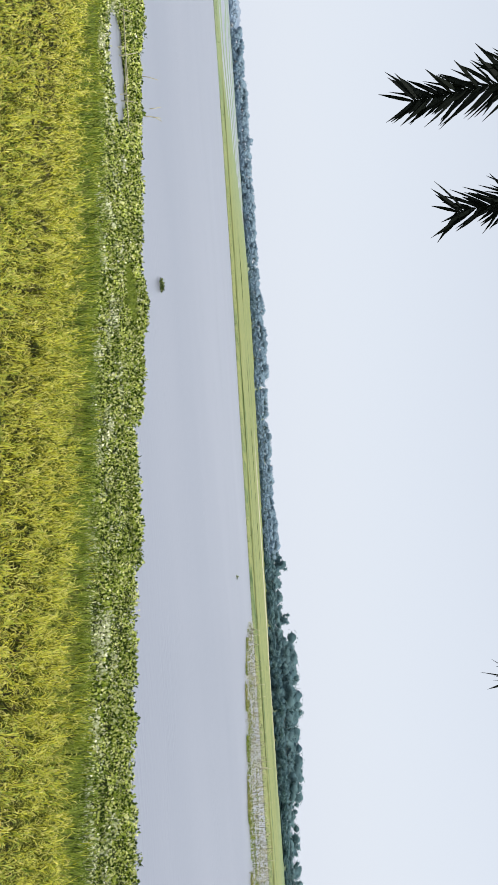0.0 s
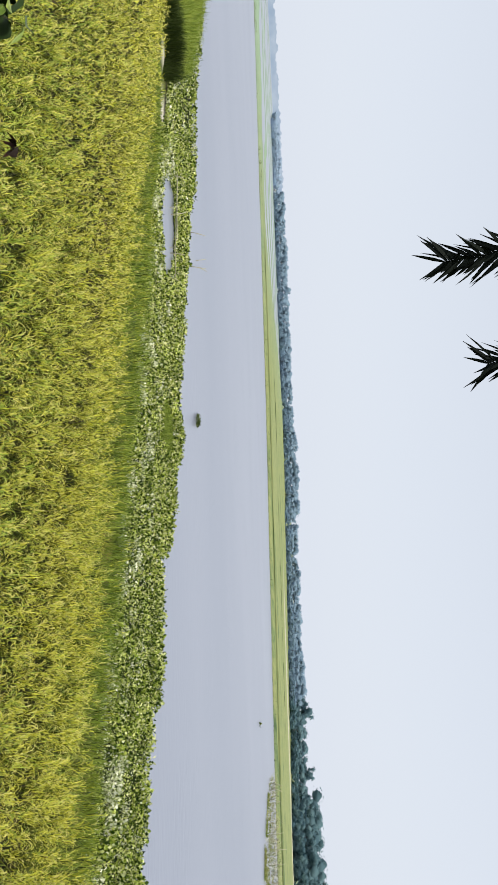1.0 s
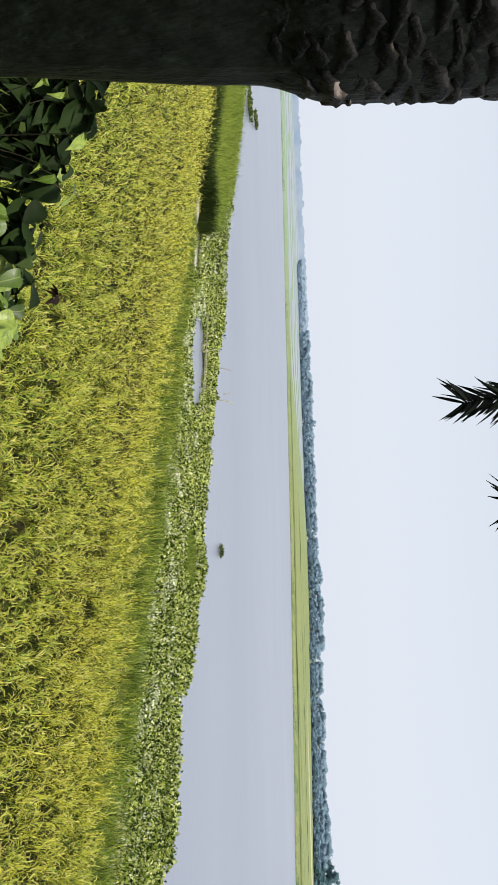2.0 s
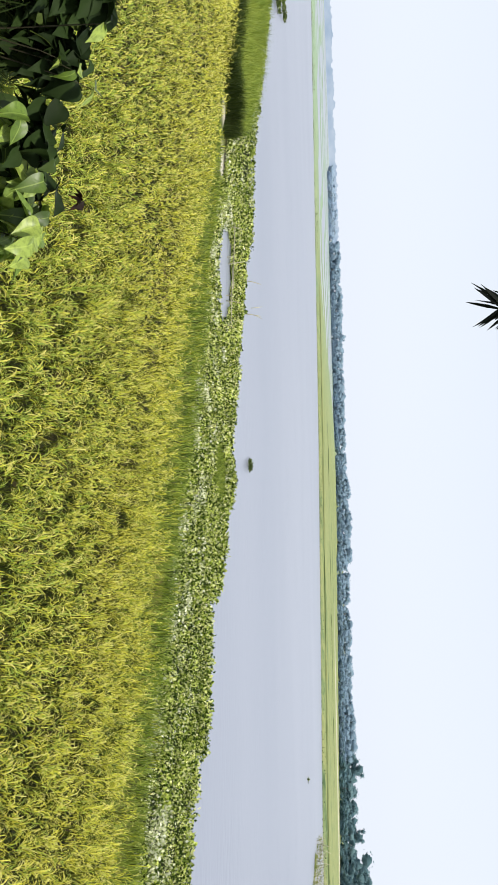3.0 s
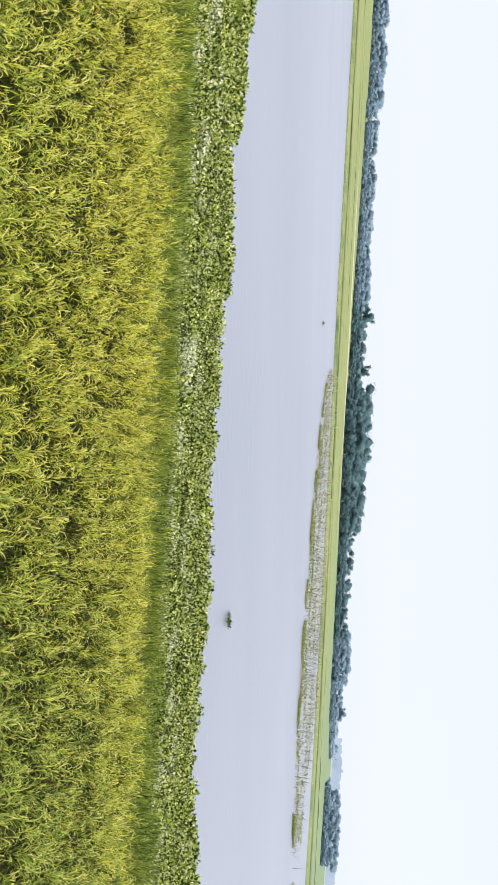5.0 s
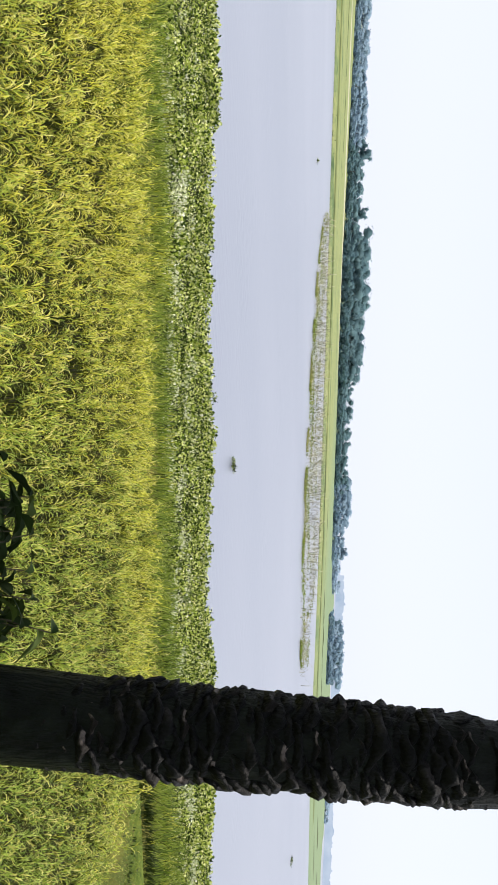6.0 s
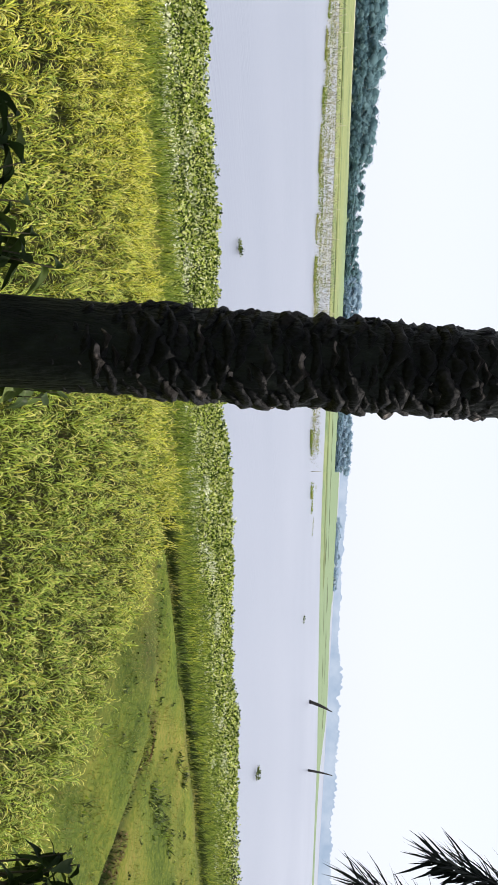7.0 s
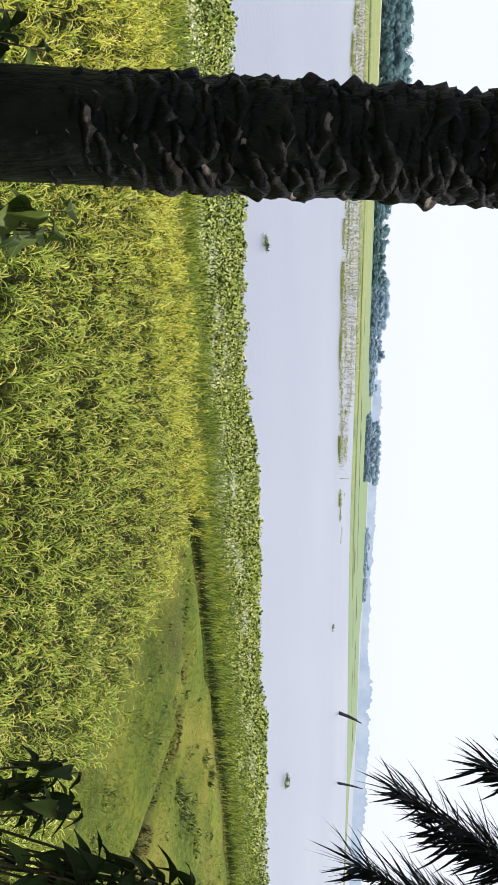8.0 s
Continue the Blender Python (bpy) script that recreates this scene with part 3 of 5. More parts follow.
def build_green_strip():
    rng = np.random.default_rng(5)
    m = 112000
    s = np.where(rng.uniform(0, 1, m) < 0.7, rng.uniform(-27, 30, m), rng.uniform(30, 62, m))
    n = rng.uniform(10.8, 18.4, m)
    inner = np.where(s < 9.5, rice_edge(s) + 0.1, 13.2 + ditch_drift(s))
    keep = (n > inner) & (n < 16.4 + 0.2 * np.sin(s * 0.8) + 0.4 * step(0, 8, s) + 0.06 * np.clip(s - 12, 0, 20) + rng.normal(0, 0.1, m)) & ~((s < -24.5) & (n > 10))
    s, n = s[keep], n[keep]
    b = on_ground(s, n)
    b[:, 2] = np.maximum(b[:, 2], 0.0)
    m = len(s)
    tall = np.where(s < 8.7, 0.36, 0.4) * (1 - 0.4 * step(-16, -18, s)) + 0.1 * np.sin(s * 1.3) * np.sin(n * 2)
    v, q = blades(rng, b, tall * rng.uniform(0.6, 1.15, m), rng.uniform(0.012, 0.026, m), rng.uniform(0.0, 0.5, m), rng.uniform(0.1, 1.2, m), 2)
    # ditch, drain and reed foot: shade put into the colour of dark blades
    mix = np.array([noise.noise((x * 0.8, y * 0.8, 9.0)) for x, y, z in b])
    pick = rng.uniform(0, 1, m)
    tone = np.where(pick < 0.14 + 0.3 * np.clip(mix, 0, 1) + 0.06 * step(6, 12, s), 1, np.where(pick > 0.95 + 0.4 * mix, 2, 0))
    g = [(v, q, np.repeat(tone, 2))]
    for count, ss, nn, hgt in ((7000, 10.1 + 50 * rng.uniform(0, 1, 7000) ** 1.5, 12.78 + 0.42 * rng.uniform(0, 1, 7000), 0.3), (800, 14.0 + rng.normal(0, 0.11, 800), rng.uniform(4.5, 10.1, 800), 0.07), (500, None, rng.uniform(10.1, 11.9, 500), 0.09)):
        ss = 14.0 - 1.6 * (nn - 10.1) + rng.normal(0, 0.14, count) if ss is None else ss
        nn = nn + (ditch_drift(ss) if hgt == 0.3 else 0)
        bb = on_ground(ss, nn)
        vv, qq = blades(rng, bb, hgt * rng.uniform(0.6, 1.3, count), rng.uniform(0.018, 0.035, count), rng.uniform(0.0, 0.5, count), rng.uniform(0.1, 1.0, count), 2)
        g.append((vv, qq, 1))
    nn = rng.uniform(5.0, 11.4, 1500)
    bb = on_ground(14.0 - 1.6 * np.clip(nn - 10.1, 0, 9) + 0.16 + rng.normal(0, 0.07, 1500), nn)
    vv, qq = blades(rng, bb, rng.uniform(0.03, 0.08, 1500), rng.uniform(0.015, 0.03, 1500), rng.uniform(0.2, 1.2, 1500), rng.uniform(0.1, 1.0, 1500), 2)
    g.append((vv, qq, 3))
    v, q, k = joined(g)
    tagged(new("green_grass_strip", mesh_from("green_grass_strip", v, q, [M_GREEN, M_GRASS_AND_SHADE, M_RICE, M_RUST], k)), "strip of tall green grass between rice and water plants", "grass", kind="stuff")


def reed_river_edge(s):
    return np.interp(-s, [27.2, 31, 35, 40, 80], [15.9, 17.9, 18.6, 19.3, 20.5])


def build_tall_grass():
    rng = np.random.default_rng(6)
    m = 46000
    s, n = -26.5 - 45 * rng.uniform(0, 1, m) ** 1.5, rng.uniform(13.1, 20.5, m)
    keep = (s < -27.2 + 0.25 * np.sin(n * 3)) & (n > 13.3 + 0.15 * np.sin(s * 1.7)) & (n < reed_river_edge(s) + rng.normal(0, 0.1, m))
    s, n = s[keep], n[keep]
    b = on_ground(s, n)
    b[:, 2] = np.maximum(b[:, 2], 0.1)
    m = len(s)
    v, q = blades(rng, b, rng.uniform(0.75, 1.15, m) + 0.1 * step(-30, -45, s), rng.uniform(0.014, 0.028, m), rng.uniform(0.0, 0.3, m), rng.uniform(0.2, 1.4, m), 2)
    # lower stalks along both open sides, shade put into their dark colour
    m = 9000
    side = rng.uniform(0, 1, m) < 0.3
    along = rng.uniform(0, 1, m)
    n2 = np.where(side, 13.2 + 2.8 * along, 13.2 + rng.normal(0, 0.12, m))
    s2 = np.where(side, -27.1 + 0.25 * np.sin(n2 * 3) + rng.normal(0, 0.12, m), -27.0 - 30 * along ** 1.4)
    b2 = on_ground(s2, n2)
    v2, q2 = blades(rng, b2, rng.uniform(0.45, 0.95, m), rng.uniform(0.02, 0.04, m), rng.uniform(0.0, 0.3, m), rng.uniform(0.1, 0.8, m), 2)
    v, q, k = joined([(v, q, 0), (v2, q2, 1)])
    tagged(new("tall_reed_grass", mesh_from("tall_reed_grass", v, q, [M_GREEN, M_GRASS_AND_SHADE], k)), "plot of tall bright green reed grass by the water", "grass", kind="stuff")


def build_turf():
    rng = np.random.default_rng(7)
    m = 84000
    s, n = 9.5 + 25 * rng.uniform(0, 1, m) ** 1.4, rng.uniform(3.4, 13.1, m)
    drain = drain_off(s, n)
    keep = (drain > rng.uniform(0.05, 0.25, m)) & (n < 12.55 + ditch_drift(s))
    worn = np.exp(-((s - 11.35) / 0.8) ** 2 - ((n - 10.6) / 0.9) ** 2) + 0.5 * np.exp(-((s - 10.5) / 0.4) ** 2 - ((n - 8.4) / 1.0) ** 2)
    keep &= rng.uniform(0, 1, m) > 0.9 * worn
    s, n = s[keep], n[keep]
    b = on_ground(s, n)
    m = len(s)
    lump = np.array([noise.noise((x * 1.6, y * 1.6, 2.0)) for x, y, z in b])
    v, q = blades(rng, b, (0.035 + 0.11 * np.clip(lump, 0, 1)) * rng.uniform(0.7, 1.5, m), rng.uniform(0.012, 0.026, m), rng.uniform(0.3, 1.2, m), rng.uniform(0.2, 1.0, m), 1)
    tagged(new("pasture_grass", mesh_from("pasture_grass", v, q, [M_TURF])), "short patchy pasture grass beside the rice field", "grass", kind="stuff")
    # dead grass lies where the turf is worn
    m = 2200
    ds, dn = np.concatenate([rng.normal(11.3, 0.75, m // 2), 9.75 + np.abs(rng.normal(0, 0.35, m // 2))]), np.concatenate([rng.normal(10.5, 0.8, m // 2), rng.uniform(6.0, 11.4, m // 2)])
    ok = (ds > 9.6) & (dn < 12.3)
    v, q = blades(rng, on_ground(ds[ok], dn[ok]), rng.uniform(0.03, 0.1, ok.sum()), rng.uniform(0.006, 0.014, ok.sum()), rng.uniform(0.5, 1.4, ok.sum()), rng.uniform(0.1, 0.8, ok.sum()), 1)
    tagged(new("dead_grass", mesh_from("dead_grass", v, q, [M_STRAW, M_RUST], rng.integers(0, 2, ok.sum()))), "brownish dead grass lying on worn pasture", "grass", kind="stuff")
    # weeds stand in dark tufts, small ones strewn about and along the drain
    g = []
    strewn = [(9.9 + 13 * rng.uniform() ** 1.3, rng.uniform(5.5, 12.4), rng.uniform(0.05, 0.16), int(rng.integers(5, 16)), rng.uniform(0.05, 0.11)) for _ in range(110)]
    for cs, cn, r, count, hgt in ((15.5, 10.0, 0.3, 60, 0.2), (16.4, 10.2, 0.4, 90, 0.22), (17.2, 10.3, 0.4, 60, 0.16), (17.9, 10.4, 0.3, 60, 0.2), (17.8, 12.1, 0.3, 70, 0.24), (16.7, 11.8, 0.25, 50, 0.2), (21.5, 11.0, 0.5, 80, 0.2), (12.0, 8.6, 0.15, 20, 0.1), (11.6, 6.9, 0.2, 24, 0.12), *strewn):
        a, d = rng.uniform(0, 2 * np.pi, count), r * np.sqrt(rng.uniform(0, 1, count))
        bb = on_ground(cs + d * np.cos(a), cn + d * np.sin(a))
        vv, qq = blades(rng, bb, hgt * rng.uniform(0.5, 1.2, count), rng.uniform(0.02, 0.05, count), rng.uniform(0.2, 0.9, count), rng.uniform(0.2, 1.2, count), 2)
        g.append((vv, qq, np.repeat(rng.uniform(0, 1, count) < 0.3, 2).astype(int)))
    v, q, k = joined(g)
    tagged(new("pasture_weeds", mesh_from("pasture_weeds", v, q, [M_GRASS_AND_SHADE, M_GREEN], k)), "dark green low weeds growing in the pasture", "weeds", kind="stuff")


def build_slope_shade():
    """Added dark blades beside the thick palm: shaded rice, the shade put into their colour."""
    rng = np.random.default_rng(17)
    m = 15000
    s, n = rng.uniform(-6.4, -2.7, m), rng.uniform(1.3, 3.6, m)
    keep = (n - 1.3) < 2.4 - 0.25 * np.clip(s + 4.4, 0, 9) * 1.6 + rng.uniform(-0.2, 0.2, m)
    s, n = s[keep], n[keep]
    m = len(s)
    b = on_ground(s, n)
    tall = 0.4 * np.clip(1.2 - 0.22 * np.clip(s + 4.4, 0, 3) + 0.2 * np.sin(s * 3.0) * np.sin(n * 4.0), 0.4, 1.4)
    rise = b + np.array([0, 0, 1.0]) * (tall * rng.uniform(0.0, 0.8, m))[:, None]
    v, q = blades(rng, rise, rng.uniform(0.16, 0.38, m), rng.uniform(0.008, 0.018, m), rng.uniform(0.1, 0.9, m), rng.uniform(0.3, 1.8, m), 3)
    b2 = b[::4] + np.array([0, 0, 1.0]) * (tall[::4] * rng.uniform(0.1, 0.8, len(b[::4])))[:, None]
    v2, q2 = rosettes(rng, b2, 3, rng.uniform(0.03, 0.06, len(b2)), 0.6)
    v, q, k = joined([(v, q, 0), (v2, q2, 0)])
    tagged(new("slope_shade_blades", mesh_from("slope_shade_blades", v, q, [M_SLOPE_SHADE])), "dark blades standing in for shaded rice on the slope", "weeds", kind="stuff")


# ---- water hyacinth ----
def rosettes(rng, base, leaves, size, lift=1.5):
    """Floating rosettes: broad cupped leaves held up on short stalks."""
    m = len(base) * leaves
    b = np.repeat(base, leaves, 0)
    sz = np.repeat(size, leaves) * rng.uniform(0.65, 1.3, m)
    az = rng.uniform(0, 2 * np.pi, m)
    zed = np.array([0, 0, 1.0])
    out = np.stack([np.cos(az), np.sin(az), np.zeros(m)], 1)
    side = np.stack([-np.sin(az), np.cos(az), np.zeros(m)], 1)
    lean = rng.uniform(0.05, 0.75, m)
    top = b + out * (0.02 + np.sin(lean) * lift * sz)[:, None] + zed * (np.cos(lean) * lift * sz * rng.uniform(0.4, 1.2, m))[:, None]
    tilt = lean + rng.uniform(-0.5, 1.0, m)
    up = out * np.sin(tilt)[:, None] + zed * np.cos(tilt)[:, None]
    nrm = out * np.cos(tilt)[:, None] - zed * np.sin(tilt)[:, None]
    L, W = sz[:, None], (sz * rng.uniform(0.3, 0.5, m))[:, None]
    pts = np.stack([top, top + up * L * 0.5 + side * W - nrm * L * 0.16, top + up * L - nrm * L * 0.05, top + up * L * 0.5 - side * W - nrm * L * 0.16], 1)
    q = np.arange(m * 4).reshape(-1, 4)
    return pts.reshape(-1, 3), q


def build_hyacinth():
    rng = np.random.default_rng(8)
    m = 74000
    s, n = np.where(rng.uniform(0, 1, m) < 0.7, rng.uniform(-30, 32, m), rng.uniform(-62, 66, m)), rng.uniform(15.9, 26, m)
    x, y = world_xy(s, n)
    hole = np.array([noise.noise((a * 0.55, b * 0.55, 9.0)) for a, b in zip(x, y)])
    pond = pond_off(s, n) < 1
    patch = ((s + 13.8) / 1.05) ** 2 + ((n - 20.9) / 1.1) ** 2 < 1
    inside = (n < shore_edge(s) + rng.normal(0, 0.12, m)) & ~pond & ~patch & ~((s < -27.2) & (n < reed_river_edge(s)))
    inside &= ~((n < 17.6) & (hole > 0.55)) & ~((s < -24.3) & (n < 16.4))
    s, n = s[inside], n[inside]
    x, y = world_xy(s, n)
    b = np.stack([x, y, np.full(len(x), -0.02)], 1)
    tone = np.array([noise.noise((a * 0.8, c * 0.8, 3.0)) for a, c in zip(x, y)])
    size = 0.071 * (1 + 0.45 * tone + 0.25 * step(20.0, 21.5, n)) + 0.0014 * np.clip(np.hypot(x, y) - 20, 0, 40)
    pale = (np.array([noise.noise((a * 0.9, c * 0.9, 12.0)) for a, c in zip(x, y)]) + rng.uniform(-0.18, 0.18, len(x)) > 0.14 + 0.22 * step(17.2, 19, n)) & (n < 19.6) | (rng.uniform(0, 1, len(x)) < 0.05)
    v, q, k = joined([(*rosettes(rng, b[~pale], 6, size[~pale]), 0), (*rosettes(rng, b[pale], 6, size[pale]), 1)])
    tagged(new("water_hyacinth_mat", mesh_from("water_hyacinth_mat", v, q, [M_HYACINTH, M_PALE], k)), "thick mat of glossy water hyacinth along the shore", "water plants", kind="stuff")
    # taller plants stand up along the river side
    m = 420
    s = rng.uniform(-60, 64, m)
    x, y = world_xy(s, shore_edge(s) - rng.uniform(0, 0.5, m))
    v, q = rosettes(rng, np.stack([x, y, np.full(m, -0.02)], 1), 5, rng.uniform(0.06, 0.11, m), 1.9)
    tagged(new("water_hyacinth_edge", mesh_from("water_hyacinth_edge", v, q, [M_HYACINTH])), "taller dark water hyacinth at the open water", "water plants", kind="stuff")
    # a soft lawn of floating grass inside the mat
    m = 2600
    a, d = rng.uniform(0, 2 * np.pi, m), np.sqrt(rng.uniform(0, 1, m))
    x, y = world_xy(-13.8 + 1.1 * d * np.cos(a), 20.9 + 1.15 * d * np.sin(a))
    v, q = blades(rng, np.stack([x, y, np.zeros(m)], 1), rng.uniform(0.1, 0.24, m), rng.uniform(0.012, 0.022, m), rng.uniform(0.1, 0.7, m), rng.uniform(0.1, 0.9, m), 2)
    tagged(new("floating_grass", mesh_from("floating_grass", v, q, [M_GREEN])), "patch of fine bright green floating grass", "grass", kind="stuff")


def build_floating_clump(x, y, r, count, size, label):
    rng = np.random.default_rng(int(abs(x * 10)) + 11)
    a, d = rng.uniform(0, 2 * np.pi, count), r * np.sqrt(rng.uniform(0, 1, count))
    b = np.stack([d * np.cos(a), d * np.sin(a), np.full(count, -0.03)], 1)
    v, q = rosettes(rng, b, 14, np.full(count, size * 1.15))
    ob = new("floating_plant_clump", mesh_from("floating_plant_clump", v, q, [M_CLUMP]))
    ob.location = (x, y, 0)
    tagged(ob, label, "water plants", kind="stuff")


# ---- palms ----
def boot_mesh(seed):
    """A broken-off leaf base: a rounded scale that swells upward to a blunt lip (its back lies on local x = 0)."""
    rng = random.Random(seed)
    bm = bmesh.new()
    rings = []
    for k, (z, out, half, thick) in enumerate(((-0.06, -0.012, 0.042, 0.006), (-0.035, -0.004, 0.054, 0.013), (-0.01, 0.004, 0.06, 0.019), (0.01, 0.009, 0.055, 0.022), (0.022, 0.008, 0.046, 0.018), (0.028, 0.001, 0.032, 0.01))):
        ring = []
        for c in range(11):
            a = math.pi * c / 10
            rag = 0.75 * noise.noise((seed * 7.0 + c * 0.8, k * 0.9, 1.0))
            y = math.cos(a) * half * (1 + 0.2 * rag)
            x = out + math.sin(a) ** 0.8 * thick * 0.85 * (1 + 0.4 * rag) - 0.016 * abs(math.cos(a)) ** 2
            ring.append(bm.verts.new((x, y, z - 0.028 * abs(math.cos(a)) ** 1.5 * (k > 1) + 0.014 * noise.noise((c * 0.7, seed * 3.0, k * 0.4)) * (k > 1) + rng.uniform(-0.004, 0.004))))
        ring.append(bm.verts.new((out - 0.05, 0, z)))
        rings.append(ring)
    ends = []
    for k, (r0, r1) in enumerate(zip(rings, rings[1:])):
        for c in range(12):
            f = bm.faces.new((r0[c], r0[(c + 1) % 12], r1[(c + 1) % 12], r1[c]))
            if k > 2 and 2 < c < 8:
                ends.append(f)
    ends.append(bm.faces.new(rings[-1]))
    bm.faces.new(rings[0][::-1])
    bmesh.ops.recalc_face_normals(bm, faces=bm.faces)
    if seed == 1:
        for f in ends:
            f.material_index = 1
    me = bpy.data.meshes.new("leaf_base")
    bm.to_mesh(me)
    bm.free()
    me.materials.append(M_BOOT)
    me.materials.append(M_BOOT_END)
    for p in me.polygons:
        p.use_smooth = True
    return me


BOOTS = [boot_mesh(k) for k in range(5)]


def frond_meshes(seed, foot, arch, tip, leaflet):
    """A feather frond that leaves its foot towards arch and bends down to tip. Returns rachis bmesh and leaflet mesh."""
    rng = np.random.default_rng(seed)
    foot, arch, tip = np.array(foot, dtype=float), np.array(arch, dtype=float), np.array(tip, dtype=float)
    k = 26
    pts, radii, tang = [], [], []
    for i in range(k + 1):
        u = i / k
        pts.append(foot * (1 - u) ** 2 + arch * 2 * u * (1 - u) + tip * u * u)
        d = (arch - foot) * (1 - u) + (tip - arch) * u
        tang.append(d / np.linalg.norm(d))
        radii.append(0.016 * (1 - u) + 0.0025)
    bm = bmesh.new()
    tube(bm, pts, radii, 6)
    v, q = [], []
    pts = np.array(pts)
    count = 360
    for j in range(count):
        u = 0.16 + 0.84 * (j / (count - 1)) ** 0.95
        f = u * k
        i0 = min(int(f), k - 1)
        c = pts[i0] + (pts[i0 + 1] - pts[i0]) * (f - i0)
        t = tang[i0]
        flat = np.cross(t, tip - foot + np.array([0, 0, 0.4]))
        flat = flat / (np.linalg.norm(flat) + 1e-9)
        nrm = np.cross(flat, t)
        for sgn in (-1, 1):
            side = flat * sgn
            spread_a = radians(rng.uniform(34, 72) * (1 - 0.22 * u) + 4)
            lift = rng.uniform(-0.9, 0.9)
            d = t * math.cos(spread_a) + (side * math.cos(lift) + nrm * math.sin(lift)) * math.sin(spread_a)
            L = leaflet * (0.5 + 0.5 * math.sin(math.pi * min(1, 0.15 + u * 0.85))) * (0.45 + 0.65 * rng.uniform() ** 1.3)
            wv = np.cross(d, nrm + side * rng.uniform(-0.6, 0.6))
            wv = wv / (np.linalg.norm(wv) + 1e-9) * (0.034 * leaflet - 0.0035) * rng.uniform(0.75, 1.2)
            sag = np.array([0, 0, -0.05]) * rng.uniform(0.2, 1.2)
            o = len(v)
            for w0, uu in ((0.5, 0.0), (1.0, 0.35), (0.75, 0.7), (0.08, 1.0)):
                m = c + d * L * uu + sag * uu * uu
                v += [m - wv * w0, m + wv * w0]
            q += [(o, o + 1, o + 3, o + 2), (o + 2, o + 3, o + 5, o + 4), (o + 4, o + 5, o + 7, o + 6)]
    return bm, mesh_from("leaf_blade", np.array(v), np.array(q), [M_FROND])


def build_palm(label, axis, z0, z1, radius, boots_from, boots_to, flare, seed, leaflet, fronds):
    """A date palm. axis: where the trunk's middle is at a height."""
    rng = random.Random(seed)
    foot = Vector((*axis(z0), z0))
    palm = tagged(new("palm_tree"), label, "palm tree", "palms on the embankment")
    palm.location = foot
    bm = bmesh.new()
    rings, sides, k = [], 28, int((z1 - z0) / 0.05)
    for i in range(k + 1):
        z = z0 + (z1 - z0) * i / k
        c = Vector((*axis(z), z)) - foot
        ring = []
        for j in range(sides):
            a = 2 * math.pi * j / sides
            q = Vector((math.cos(a) * 3.2, math.sin(a) * 3.2, z * 1.5))
            r = radius(z) * (1 + 0.05 * noise.noise(q + Vector((seed, 0, 0))) + 0.035 * noise.noise(Vector((math.cos(a) * 11, math.sin(a) * 11, z * 3))))
            ring.append(bm.verts.new(c + Vector((math.cos(a) * r, math.sin(a) * r, 0))))
        rings.append(ring)
    for r0, r1 in zip(rings, rings[1:]):
        for j in range(sides):
            bm.faces.new((r0[j], r0[(j + 1) % sides], r1[(j + 1) % sides], r1[j]))
    bm.faces.new(rings[-1])
    trunk = part("trunk", bm, M_TRUNK, palm, "rough trunk in shade black covered with old leaf bases")
    # old leaf bases in a spiral
    z, a, rest_v, rest_q = boots_from, rng.uniform(0, 6), [], []
    while z < z1:
        r = radius(z) - 0.013
        c = Vector((*axis(z), z)) - foot
        size = rng.uniform(0.7, 1.25) * flare * (0.5 + 0.5 * float(step(boots_from, boots_from + 0.22, z)))
        m = Matrix.Translation(c) @ Matrix.Rotation(a + rng.uniform(-0.12, 0.12), 4, "Z") @ Matrix.Translation((r, 0, 0)) @ Matrix.Rotation(rng.uniform(-0.12, 0.2), 4, "Y") @ Matrix.Rotation(rng.uniform(-0.22, 0.22), 4, "X") @ Matrix.Diagonal((size * rng.uniform(0.65, 1.1), size * rng.uniform(0.95, 1.3), size * rng.uniform(0.6, 1.0), 1))
        me = BOOTS[rng.randrange(5)]
        if z < boots_to:
            ob = new("leaf_base", me)
            ob.parent = trunk
            ob.matrix_local = m
        else:
            o = len(rest_v)
            rest_v += [m @ w.co for w in me.vertices]
            rest_q += [[o + i for i in p.vertices] for p in me.polygons]
        z += 0.0039 * flare * flare * (1.0 if z < boots_to else 3.6)
        a += 2.39996
    if rest_v:
        up = bpy.data.meshes.new("upper_leaf_bases")
        up.from_pydata([tuple(w) for w in rest_v], [], rest_q)
        up.materials.append(M_BOOT)
        tagged(mesh_part("upper_leaf_bases", up, trunk), kind="stuff")
    top = Vector((*axis(z1), z1)) - foot
    for i, (tip, arch) in enumerate(fronds):
        fb, leaf = frond_meshes(seed * 50 + i, top, Vector(arch) - foot, Vector(tip) - foot, leaflet)
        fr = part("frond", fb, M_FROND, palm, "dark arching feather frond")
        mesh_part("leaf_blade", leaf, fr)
    return palm


